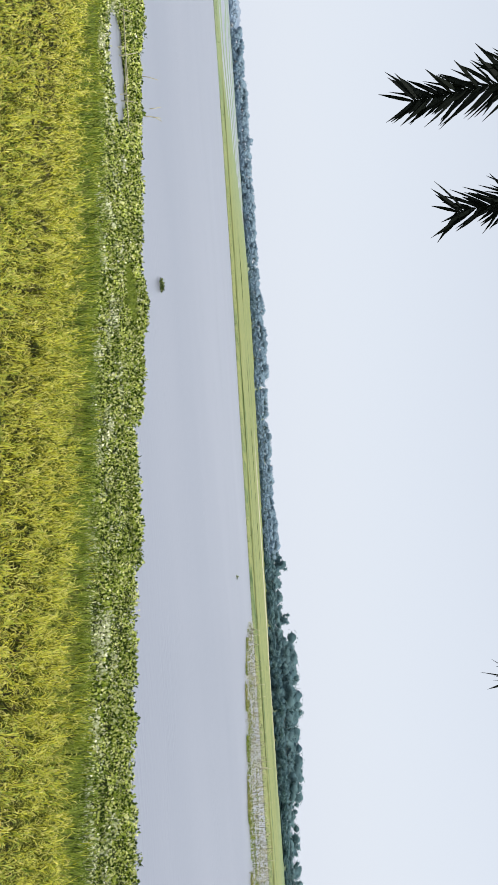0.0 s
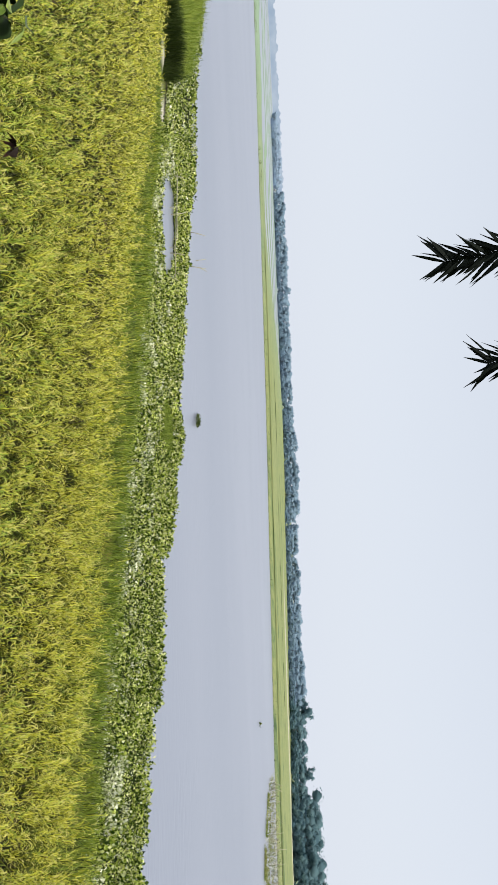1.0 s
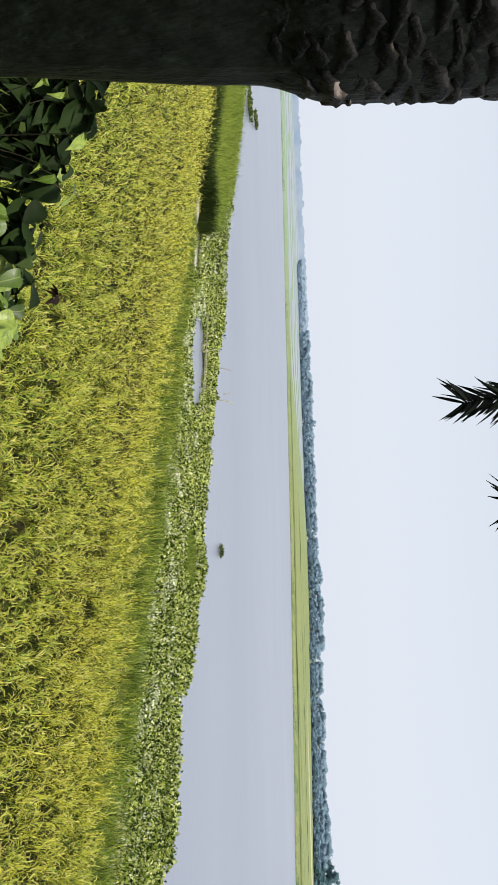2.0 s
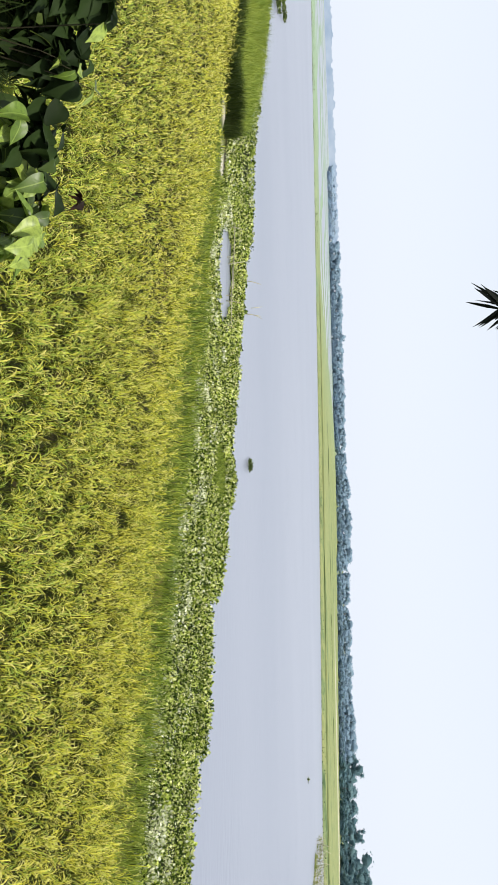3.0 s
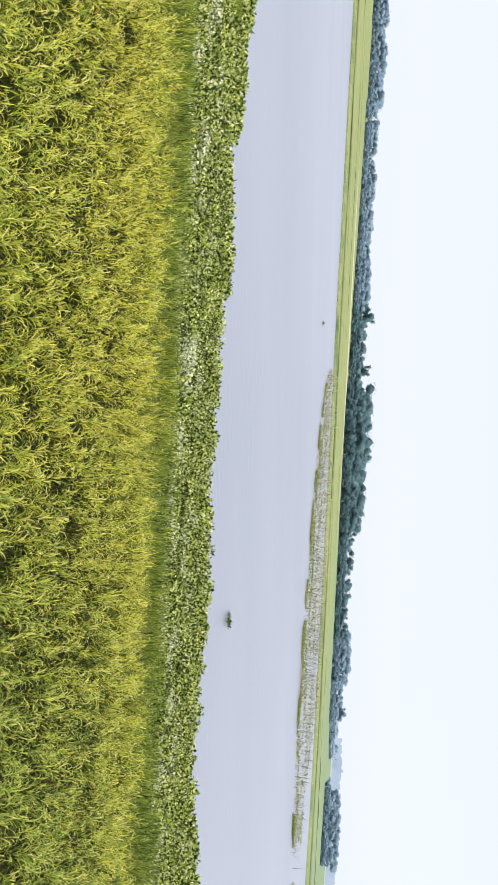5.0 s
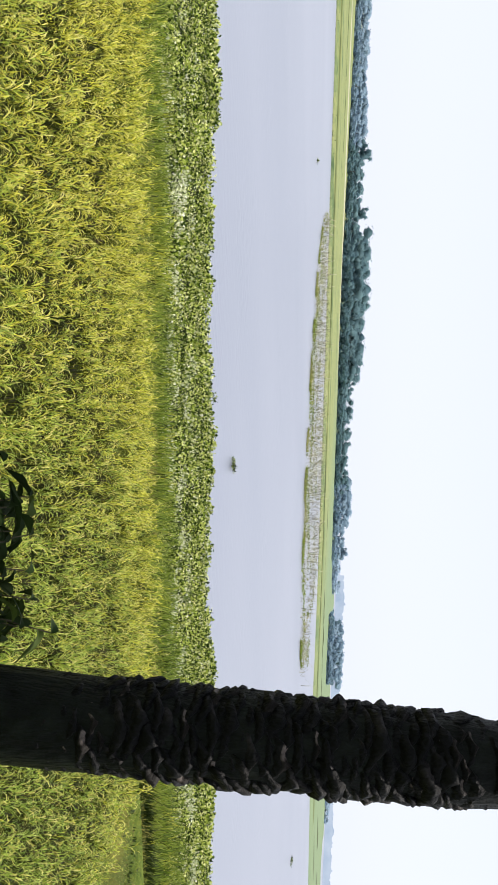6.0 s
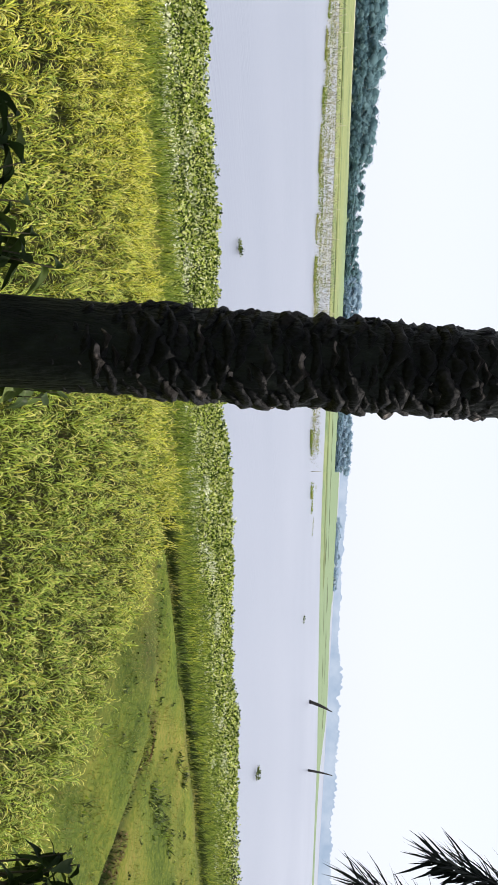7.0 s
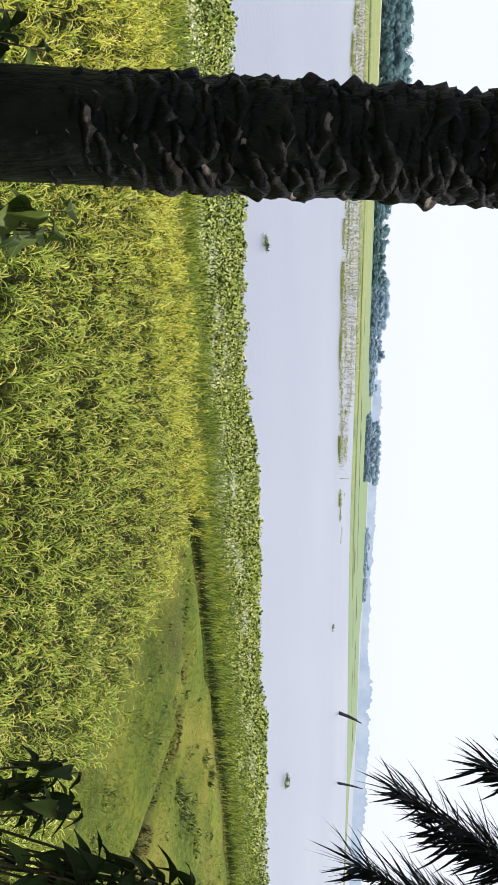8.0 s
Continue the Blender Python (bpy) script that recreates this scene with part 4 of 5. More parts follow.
# ---- shrubs ----
def leaf_shape(seed, length, width, curl, fold, material):
    """One broad pointed leaf, from its stalk at the origin out along local x."""
    rng = random.Random(seed)
    bm = bmesh.new()
    rows = []
    wave = rng.uniform(0, 6)
    for i in range(11):
        u = i / 10
        w = width * 0.5 * (math.sin(math.pi * u ** 0.72) ** 0.9 * (1.1 - 0.3 * u) if 0 < u < 1 else 0.02)
        z = -curl * u * u * length + 0.04 * length * math.sin(wave + u * 5)
        x = length * u * (1 - 0.15 * curl * u)
        row = []
        for c in (-1, -0.62, -0.28, 0, 0.28, 0.62, 1):
            ripple = 0.2 * w * math.sin(wave + u * 9 + c * 1.2) * abs(c)
            row.append(bm.verts.new((x - 0.006 * abs(c), c * w, z + fold * w * abs(c) ** 1.4 + ripple)))
        rows.append(row)
    for r0, r1 in zip(rows, rows[1:]):
        for c in range(6):
            bm.faces.new((r0[c], r0[c + 1], r1[c + 1], r1[c]))
    me = bpy.data.meshes.new("leaf")
    bm.to_mesh(me)
    bm.free()
    me.materials.append(material)
    for p in me.polygons:
        p.use_smooth = True
    return me


LEAF_FORMS = ((1, 0.16, 0.088, 0.45, 0.4), (2, 0.14, 0.084, 0.8, 0.3), (3, 0.18, 0.092, 0.3, 0.6), (4, 0.13, 0.074, 1.1, 0.45), (5, 0.17, 0.084, 0.7, 0.7))
LEAVES = {m.name: [leaf_shape(*f, m) for f in LEAF_FORMS] for m in (M_SHRUB_LIT, M_SHRUB_DEEP_SHADE, M_SHRUB_SHADE, M_SPRIG)}


def build_shrub(label, tips, foot, per_stem, size, seed, material=M_SHRUB_LIT, lowest=0.3, thick=1.0, slim=1.0):
    """A leafy shrub: stems that rise from foot to the given tips, with broad leaves round their upper part."""
    rng = random.Random(seed)
    fx, fy = foot
    fz = float(ground_z(fx, fy)) - 0.05
    shrub = tagged(new("shrub"), label, "shrub", "shrubs on the slope")
    shrub.location = (fx, fy, fz)
    o = Vector((fx, fy, fz))
    for tip in tips:
        tip = Vector(tip) - o
        mid = tip * 0.5 + Vector((rng.uniform(-0.06, 0.06), rng.uniform(-0.06, 0.06), 0.08))
        pts = [Vector((rng.uniform(-0.05, 0.05), rng.uniform(-0.05, 0.05), 0)), mid * 0.55, mid, mid.lerp(tip, 0.6) + Vector((0, 0, 0.03)), tip]
        bm = bmesh.new()
        tube(bm, pts, [r * thick for r in (0.007, 0.006, 0.0045, 0.0035, 0.002)], 6)
        stem = part("stem", bm, M_STEM, shrub)
        for j in range(per_stem):
            u = lowest + (1 - lowest) * (j + 1) / per_stem
            f = u * 4
            i0 = min(int(f + 1e-6), 3)
            c = Vector(pts[i0]).lerp(Vector(pts[i0 + 1]), f - i0)
            ob = new("leaf", LEAVES[material.name][rng.randrange(5)])
            ob.parent = stem
            k = size * rng.uniform(0.65, 1.2)
            ob.matrix_local = Matrix.Translation(c) @ Matrix.Rotation(j * 2.4 + rng.uniform(-0.5, 0.5), 4, "Z") @ Matrix.Rotation(rng.uniform(-0.5, 0.7), 4, "Y") @ Matrix.Rotation(rng.uniform(-0.5, 0.5), 4, "X") @ Matrix.Diagonal((k, k * slim, k, 1))
    return shrub


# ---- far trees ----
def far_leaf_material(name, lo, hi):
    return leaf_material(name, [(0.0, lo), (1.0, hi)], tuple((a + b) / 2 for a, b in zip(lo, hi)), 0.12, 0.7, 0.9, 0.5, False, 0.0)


# aerial haze is put into the leaf colours, bluer and paler with distance
M_TREE_NEAR = far_leaf_material("tree_leaves_light_haze", (0.10, 0.185, 0.225), (0.205, 0.325, 0.335))
M_TREE_MID = far_leaf_material("tree_leaves_mid_haze", (0.235, 0.345, 0.44), (0.325, 0.44, 0.52))
M_TREE_FAR = far_leaf_material("tree_leaves_thick_haze", (0.38, 0.5, 0.62), (0.44, 0.56, 0.67))


def tree_meshes(seed, shape, material):
    """Trunk with limbs, and a crown of small leaf clumps; about one unit high."""
    rng = np.random.default_rng(seed)
    bm = bmesh.new()
    tube(bm, [(0, 0, -0.02), (0.01, 0, 0.2), (0.0, 0.015, 0.42), (0.02, 0, 0.7)], [0.035, 0.026, 0.02, 0.006], 7)
    lobes = []
    for _ in range(shape["lobes"]):
        a, r = rng.uniform(0, 2 * np.pi), shape["wide"] * np.sqrt(rng.uniform(0, 1)) * 0.62
        z = rng.uniform(shape["low"], 0.86)
        fat = shape["fat"] * rng.uniform(0.55, 1.35)
        lobes.append((r * math.cos(a), r * math.sin(a), min(z, 1 - fat * 0.8), fat))
        if len(lobes) > 7:
            continue
        tube(bm, [(0, 0, 0.2 + 0.3 * rng.uniform()), (r * math.cos(a) * 0.5, r * math.sin(a) * 0.5, z * 0.7), (r * math.cos(a), r * math.sin(a), z)], [0.014, 0.009, 0.003], 4)
    v, q, nor = [], [], []
    mid = np.array([0, 0, 0.45])
    for x, y, z, fat in lobes:
        heart = np.array([x, y, z])
        # the closed inside of the lobe
        o = len(v)
        for a in range(3):
            for c in range(5):
                th, ph = math.pi * (0.1 + 0.8 * a / 2), 2 * math.pi * c / 5
                d = np.array([math.sin(th) * math.cos(ph), math.sin(th) * math.sin(ph), 0.9 * math.cos(th)])
                v.append(heart + d * fat * rng.uniform(0.6, 0.78))
                soft = d * 0.3 + (v[-1] - mid) * 1.2
                nor.append(soft / np.linalg.norm(soft))
        q += [(o + a * 5 + c, o + (a + 1) * 5 + c, o + (a + 1) * 5 + (c + 1) % 5, o + a * 5 + (c + 1) % 5) for a in range(2) for c in range(5)]
        for _ in range(shape["leaves"]):
            d = rng.normal(size=3)
            d = d / np.linalg.norm(d)
            c = heart + d * fat * (0.66 + 0.34 * rng.uniform()) * np.array([1, 1, 0.92])
            e = d + 0.8 * rng.normal(size=3)
            e = e / np.linalg.norm(e)
            e1 = np.cross(e, [0.3, 0.5, 0.8])
            e1 = e1 / (np.linalg.norm(e1) + 1e-9)
            e2 = np.cross(e, e1)
            k = shape["leaf"] * rng.uniform(0.55, 1.25)
            o = len(v)
            v += [c - e1 * k, c - e2 * k * 0.7, c + e1 * k, c + e2 * k * 0.8]
            q.append((o, o + 1, o + 2, o + 3) if np.dot(np.cross(e1, e2), d) > 0 else (o + 3, o + 2, o + 1, o))
            soft = d * 0.2 + (c - mid) * 1.2 + e * 0.2
            nor += [soft / np.linalg.norm(soft)] * 4
    me = mesh_from("crown", np.array(v), np.array(q), [material], None, True)
    me.normals_split_custom_set_from_vertices([tuple(a) for a in nor])
    tm = bpy.data.meshes.new("trunk")
    bm.to_mesh(tm)
    bm.free()
    tm.materials.append(M_FARWOOD)
    return tm, me


ROUND = dict(lobes=26, wide=0.52, low=0.2, fat=0.175, leaves=40, leaf=0.026)
BROAD = dict(lobes=28, wide=0.66, low=0.12, fat=0.175, leaves=40, leaf=0.026)
BUSHY = dict(lobes=16, wide=0.85, low=0.08, fat=0.21, leaves=34, leaf=0.036)
TALL = dict(lobes=16, wide=0.34, low=0.42, fat=0.15, leaves=44, leaf=0.022)
TREE_KINDS = {}


def far_tree(shape_name, shape, tone, x, y, height, width, label, seed):
    key = (shape_name, tone.name, seed % 3)
    z = float(ground_z(x, y)) - 0.05
    if key not in TREE_KINDS:
        tm, cm = tree_meshes(seed % 3 + 10 * len(TREE_KINDS), shape, tone)
        root = new("tree")
        mesh_part("trunk", tm, root)
        mesh_part("crown", cm, root)
        TREE_KINDS[key] = root
        ob = root
    else:
        ob = copy_thing(TREE_KINDS[key], Matrix())
    rng = random.Random(seed)
    ob.matrix_basis = pose(x, y, z, 0, 0, rng.uniform(0, 360)) @ Matrix.Diagonal((width, width, height, 1))
    tagged(ob, label, "tree", "trees along the far bank")
    return ob


def polar(az, d):
    return d * math.sin(radians(az)), d * math.cos(radians(az))


def build_far_trees():
    rng = random.Random(21)
    seed = 0
    bushes = {}
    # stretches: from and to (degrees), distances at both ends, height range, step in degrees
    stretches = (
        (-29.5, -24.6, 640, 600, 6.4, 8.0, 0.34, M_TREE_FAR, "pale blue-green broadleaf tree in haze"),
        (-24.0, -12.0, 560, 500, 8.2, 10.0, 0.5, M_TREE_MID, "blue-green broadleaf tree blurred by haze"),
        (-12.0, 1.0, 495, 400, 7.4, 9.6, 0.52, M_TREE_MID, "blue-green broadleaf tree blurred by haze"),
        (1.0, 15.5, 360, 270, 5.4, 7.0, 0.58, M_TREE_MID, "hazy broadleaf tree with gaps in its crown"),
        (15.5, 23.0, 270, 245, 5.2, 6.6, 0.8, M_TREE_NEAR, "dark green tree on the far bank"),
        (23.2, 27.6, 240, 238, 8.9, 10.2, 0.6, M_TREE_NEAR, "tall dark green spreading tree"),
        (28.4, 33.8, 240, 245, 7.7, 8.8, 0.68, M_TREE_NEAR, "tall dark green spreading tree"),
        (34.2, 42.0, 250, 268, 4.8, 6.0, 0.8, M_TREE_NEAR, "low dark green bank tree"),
        (42.2, 44.6, 272, 274, 6.6, 7.5, 0.8, M_TREE_MID, "rounded tree with haze in its colour on the far bank"),
        (45.0, 47.6, 276, 282, 4.6, 6.2, 0.85, M_TREE_MID, "rounded tree with haze in its colour on the far bank"),
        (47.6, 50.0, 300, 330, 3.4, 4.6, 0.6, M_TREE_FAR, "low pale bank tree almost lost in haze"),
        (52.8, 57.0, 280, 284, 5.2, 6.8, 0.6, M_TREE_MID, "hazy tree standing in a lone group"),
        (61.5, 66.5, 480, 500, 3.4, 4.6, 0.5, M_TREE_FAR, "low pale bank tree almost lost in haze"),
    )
    for a0, a1, d0, d1, h0, h1, st, tone, label in stretches:
        a = a0
        while a < a1:
            u = (a - a0) / (a1 - a0)
            d = d0 + (d1 - d0) * u
            for row in (0, 1, 2):
                seed += 1
                h = rng.uniform(h0, h1) * (1.0, 0.7, 0.45)[row]
                name, shape = (("bushy", BUSHY), ("broad", BROAD), ("round", ROUND))[0 if row else rng.randrange(3)]
                x, y = polar(a + rng.uniform(-0.4, 0.4), d + ((-10, -18)[row - 1] if row else rng.uniform(-4, 22)))
                if row == 2:
                    bushes.setdefault(tone.name, []).append((x, y, h, max(h, 4.8) * rng.uniform(1.0, 1.4), rng.uniform(0, 6.28)))
                else:
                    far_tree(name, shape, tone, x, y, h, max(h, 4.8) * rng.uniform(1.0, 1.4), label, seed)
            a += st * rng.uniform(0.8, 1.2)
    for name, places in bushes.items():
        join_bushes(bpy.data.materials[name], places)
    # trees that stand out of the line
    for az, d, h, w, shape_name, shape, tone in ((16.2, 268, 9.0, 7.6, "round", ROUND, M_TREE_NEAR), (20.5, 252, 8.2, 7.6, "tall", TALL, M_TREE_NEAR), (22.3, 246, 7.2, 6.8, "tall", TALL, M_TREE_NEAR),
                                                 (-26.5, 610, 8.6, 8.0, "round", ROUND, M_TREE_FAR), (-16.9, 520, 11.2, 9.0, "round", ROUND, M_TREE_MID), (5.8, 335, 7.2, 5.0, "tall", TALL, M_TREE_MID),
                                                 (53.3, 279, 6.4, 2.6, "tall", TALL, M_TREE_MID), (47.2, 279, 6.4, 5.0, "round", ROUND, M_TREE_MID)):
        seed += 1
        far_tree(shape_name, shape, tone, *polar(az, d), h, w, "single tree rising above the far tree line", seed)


def join_bushes(tone, places):
    """The undergrowth of one stretch as one object."""
    crowns = [tree_meshes(90 + k, BUSHY, tone)[1] for k in range(3)]
    groups = []
    for i, (x, y, h, w, turn) in enumerate(places):
        me = crowns[i % 3]
        co = np.zeros(len(me.vertices) * 3, dtype=np.float32)
        me.vertices.foreach_get("co", co)
        co = co.reshape(-1, 3)
        c, s = math.cos(turn), math.sin(turn)
        v = np.stack([x + w * (co[:, 0] * c - co[:, 1] * s), y + w * (co[:, 0] * s + co[:, 1] * c), float(ground_z(x, y)) - 0.1 * h + h * co[:, 2]], 1)
        fq = np.zeros(len(me.loops), dtype=np.int32)
        me.loops.foreach_get("vertex_index", fq)
        groups.append((v, fq.reshape(-1, 4), 0))
    v, q, k = joined(groups)
    tagged(new("bank_bushes", mesh_from("bank_bushes", v, q, [tone], None, True)), "dense undergrowth in haze colour below the bank trees", "bushes", kind="stuff")


def build_distance():
    """Woods on the horizon, too far to shift; daylight and haze are put into a glow."""
    m, n, l = mat("glowing_hazy_woods")
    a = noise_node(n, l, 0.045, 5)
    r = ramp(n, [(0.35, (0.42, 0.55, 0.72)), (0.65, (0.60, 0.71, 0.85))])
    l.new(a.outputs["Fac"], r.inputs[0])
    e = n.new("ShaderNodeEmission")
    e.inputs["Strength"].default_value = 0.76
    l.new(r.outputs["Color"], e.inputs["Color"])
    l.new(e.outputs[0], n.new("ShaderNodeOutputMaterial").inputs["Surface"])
    rises = ([-62, -40, -30, -23, 49, 60, 62, 70, 73, 80, 84, 92, 112], [9, 8.5, 9.5, 11, 8, 8, 6.8, 6.6, 12, 11.5, 10, 12, 14])
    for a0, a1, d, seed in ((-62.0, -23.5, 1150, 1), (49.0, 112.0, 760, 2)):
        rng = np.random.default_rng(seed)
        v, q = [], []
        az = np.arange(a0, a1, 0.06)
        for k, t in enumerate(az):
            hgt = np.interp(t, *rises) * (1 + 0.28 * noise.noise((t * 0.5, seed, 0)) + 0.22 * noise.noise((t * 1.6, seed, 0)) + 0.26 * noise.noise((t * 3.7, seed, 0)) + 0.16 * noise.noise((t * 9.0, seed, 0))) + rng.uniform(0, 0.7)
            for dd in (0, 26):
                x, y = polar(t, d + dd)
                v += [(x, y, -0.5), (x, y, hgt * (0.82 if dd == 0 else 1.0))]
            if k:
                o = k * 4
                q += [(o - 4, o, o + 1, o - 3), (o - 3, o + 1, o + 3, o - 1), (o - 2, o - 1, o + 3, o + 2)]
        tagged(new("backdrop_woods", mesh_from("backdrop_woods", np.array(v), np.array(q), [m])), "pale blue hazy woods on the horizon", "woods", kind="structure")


# ---- brush park of sticks in the river ----
def brush_inside(x, y):
    near = np.interp(x, [30, 34.5, 36, 43, 50, 60, 72, 84, 96], [96, 91, 77, 65, 57, 51.5, 48.5, 47, 47])
    return (y > near) & (y < bank_y(x) - 3) & (x > 0.376 * y) & (x - 0.376 * y < 62)


def build_brush_park():
    rng = np.random.default_rng(31)
    m = 15000
    x, y = rng.uniform(33, 100, m), rng.uniform(45, 116, m)
    bare = np.array([noise.noise((a * 0.12, c * 0.12, 5)) for a, c in zip(x, y)])
    keep = brush_inside(x, y) & (bare > -0.35 + 0.006 * (x - 40) + rng.uniform(-0.25, 0.25, m))
    x, y = x[keep], y[keep]
    m = len(x)
    b = np.stack([x, y, np.full(m, -0.1)], 1)
    v, q = blades(rng, b, rng.uniform(0.25, 0.95, m), rng.uniform(0.018, 0.04, m), rng.uniform(0.0, 0.9, m), rng.uniform(-0.3, 0.5, m), 2, None, 0.5)
    v2, q2 = blades(rng, b[::5] + np.array([0, 0, 0.1]), rng.uniform(1.0, 2.8, len(b[::5])), rng.uniform(0.035, 0.06, len(b[::5])), rng.uniform(0.9, 1.5, len(b[::5])), rng.uniform(-0.3, 0.3, len(b[::5])), 2, None, 0.5)
    # thin dark twigs and dry straw rise between them
    v3, q3 = blades(rng, b[1::3], rng.uniform(0.5, 1.2, len(b[1::3])), rng.uniform(0.012, 0.025, len(b[1::3])), rng.uniform(0.0, 0.5, len(b[1::3])), rng.uniform(-0.3, 0.8, len(b[1::3])), 2, None, 0.4)
    v, q, k = joined([(v, q, 0), (v2, q2, 0), (v3, q3, np.repeat(rng.integers(0, 2, len(b[1::3])) + 1, 2))])
    tagged(new("brush_sticks", mesh_from("brush_sticks", v, q, [M_STICK, M_TWIG, M_STRAW], k)), "weathered branches and sticks standing in shallow water", "sticks", kind="stuff")
    # green mats among the sticks, thickest on the river side
    m = 17000
    x = 33 + 62 * rng.uniform(0, 1, m) ** 1.2
    near = np.interp(x, [30, 34.5, 36, 43, 50, 60, 72, 84, 96], [96, 91, 77, 65, 57, 51.5, 48.5, 47, 47])
    y = near + np.abs(rng.normal(0, 1, m)) * np.where(x < 62, 2.2, 0.9) + rng.choice([0, 0, 14, 30, 42], m) * rng.uniform(0, 1, m)
    hole = np.array([noise.noise((a * 0.25, c * 0.25, 7)) for a, c in zip(x, y)])
    keep = (hole > -0.12 + 0.007 * (x - 40)) & (y < bank_y(x) - 2) & (x > 0.376 * y)
    b = np.stack([x[keep], y[keep], np.full(keep.sum(), -0.03)], 1)
    v, q = rosettes(rng, b, 3, rng.uniform(0.08, 0.17, len(b)), 1.1)
    straw = np.array([noise.noise((a * 0.2, c * 0.2, 3)) for a, c, _ in b]) + rng.uniform(-0.3, 0.3, len(b)) > 0.05
    tone = np.repeat(straw.astype(int), 3)
    tagged(new("brush_water_plants", mesh_from("brush_water_plants", v, q, [M_GREEN, M_STRAW], tone)), "green floating plants caught among the sticks", "water plants", kind="stuff")
    for i in range(84):
        px, py = 0, 0
        while not brush_inside(px, py):
            px, py = rng.uniform(34, 92), rng.uniform(46, 104)
        h = rng.uniform(0.7, 1.9)
        bm = bmesh.new()
        lx, ly = rng.uniform(-0.5, 0.5, 2)
        tube(bm, [(0, 0, -0.4), (lx * 0.4, ly * 0.4, h * 0.5), (lx, ly, h)], [0.04, 0.035, 0.022], 6)
        st = part("bamboo_stake", bm, M_STICK, None)
        st.location = (px, py, 0)
        tagged(st, "thin weathered bamboo stake standing in the river", "stake", "stakes of the brush park")


def build_bunds():
    """Low grassy bunds between the plots of the far bank."""
    for k, (off, x0, x1, wide, high) in enumerate(((6.0, -60, 150, 1.0, 0.17), (58.0, -50, 60, 1.0, 0.16), (34.0, 112, 330, 1.6, 0.34), (11.0, 150, 260, 1.0, 0.2))):
        xs = np.arange(x0, x1, 2.0)
        v, q = [], []
        for i, x in enumerate(xs):
            y = float(bank_y(x)) + off + 1.2 * noise.noise((x * 0.03, k, 0))
            z = float(ground_z(x, y))
            h = high * max(-0.3, 0.3 + 1.5 * noise.noise((x * 0.06, k, 3)) + 0.7 * noise.noise((x * 0.31, k, 5))) * min(1, i / 4, (len(xs) - 1 - i) / 4)
            v += [(x, y - wide / 2, z - 0.1), (x, y - wide * 0.2, z + h), (x, y + wide * 0.25, z + h * 0.9), (x, y + wide / 2, z - 0.1)]
            if i:
                o = i * 4
                q += [(o - 4 + c, o + c, o + c + 1, o - 3 + c) for c in range(3)]
        tagged(new("field_bund", mesh_from("field_bund", np.array(v), np.array(q), [M_GRASS_AND_SHADE], None, True)), "low dark grassy bund between plots of the far bank", "field bund", "bunds of the far bank")


def build_bank_grass():
    """Reeds and tufts along the far water line."""
    rng = np.random.default_rng(41)
    m = 6500
    x = rng.uniform(-190, 105, m)
    lump = np.array([noise.noise((a * 0.06, 0, 2)) for a in x])
    off = rng.normal(-0.3, 0.8, m) + 1.5 * lump
    keep = rng.uniform(-0.5, 0.5, m) < lump + 0.1
    x, off = x[keep], off[keep]
    y = bank_y(x) + off
    z = np.maximum(ground_z(x, y), 0) - 0.05
    m = len(x)
    v, q = blades(rng, np.stack([x, y, z], 1), rng.uniform(0.06, 0.28, m), rng.uniform(0.1, 0.26, m), rng.uniform(0, 0.8, m), rng.uniform(0.1, 1.0, m), 2)
    tone = np.where(rng.uniform(0, 1, m) < 0.4, 1, 0)
    tagged(new("bank_grass", mesh_from("bank_grass", v, q, [M_FARGRASS, M_FARSEDGE], np.repeat(tone, 2))), "uneven reeds and tufts along the far water line", "grass", kind="stuff")


def build_post(x, y, height, width, lx, ly, label):
    bm = bmesh.new()
    tube(bm, [(0, 0, -0.6), (lx * 0.15, ly * 0.15, height * 0.15), (lx * 0.5, ly * 0.5 + 0.03, height * 0.5), (lx, ly, height)], [width * 0.55, width * 0.5, width * 0.36, width * 0.2], 9)
    tube(bm, [(0.12 - lx * 0.2, 0.1 - ly * 0.2, -0.6), (lx * 0.3, ly * 0.3 + 0.1, height * 0.45), (lx * 0.75, ly * 0.75 + 0.08, height * 0.85)], [width * 0.3, width * 0.24, width * 0.1], 7)
    ob = part("mooring_post", bm, M_POST, None)
    ob.location = (x, y, 0)
    tagged(ob, label, "post", "posts in the river")


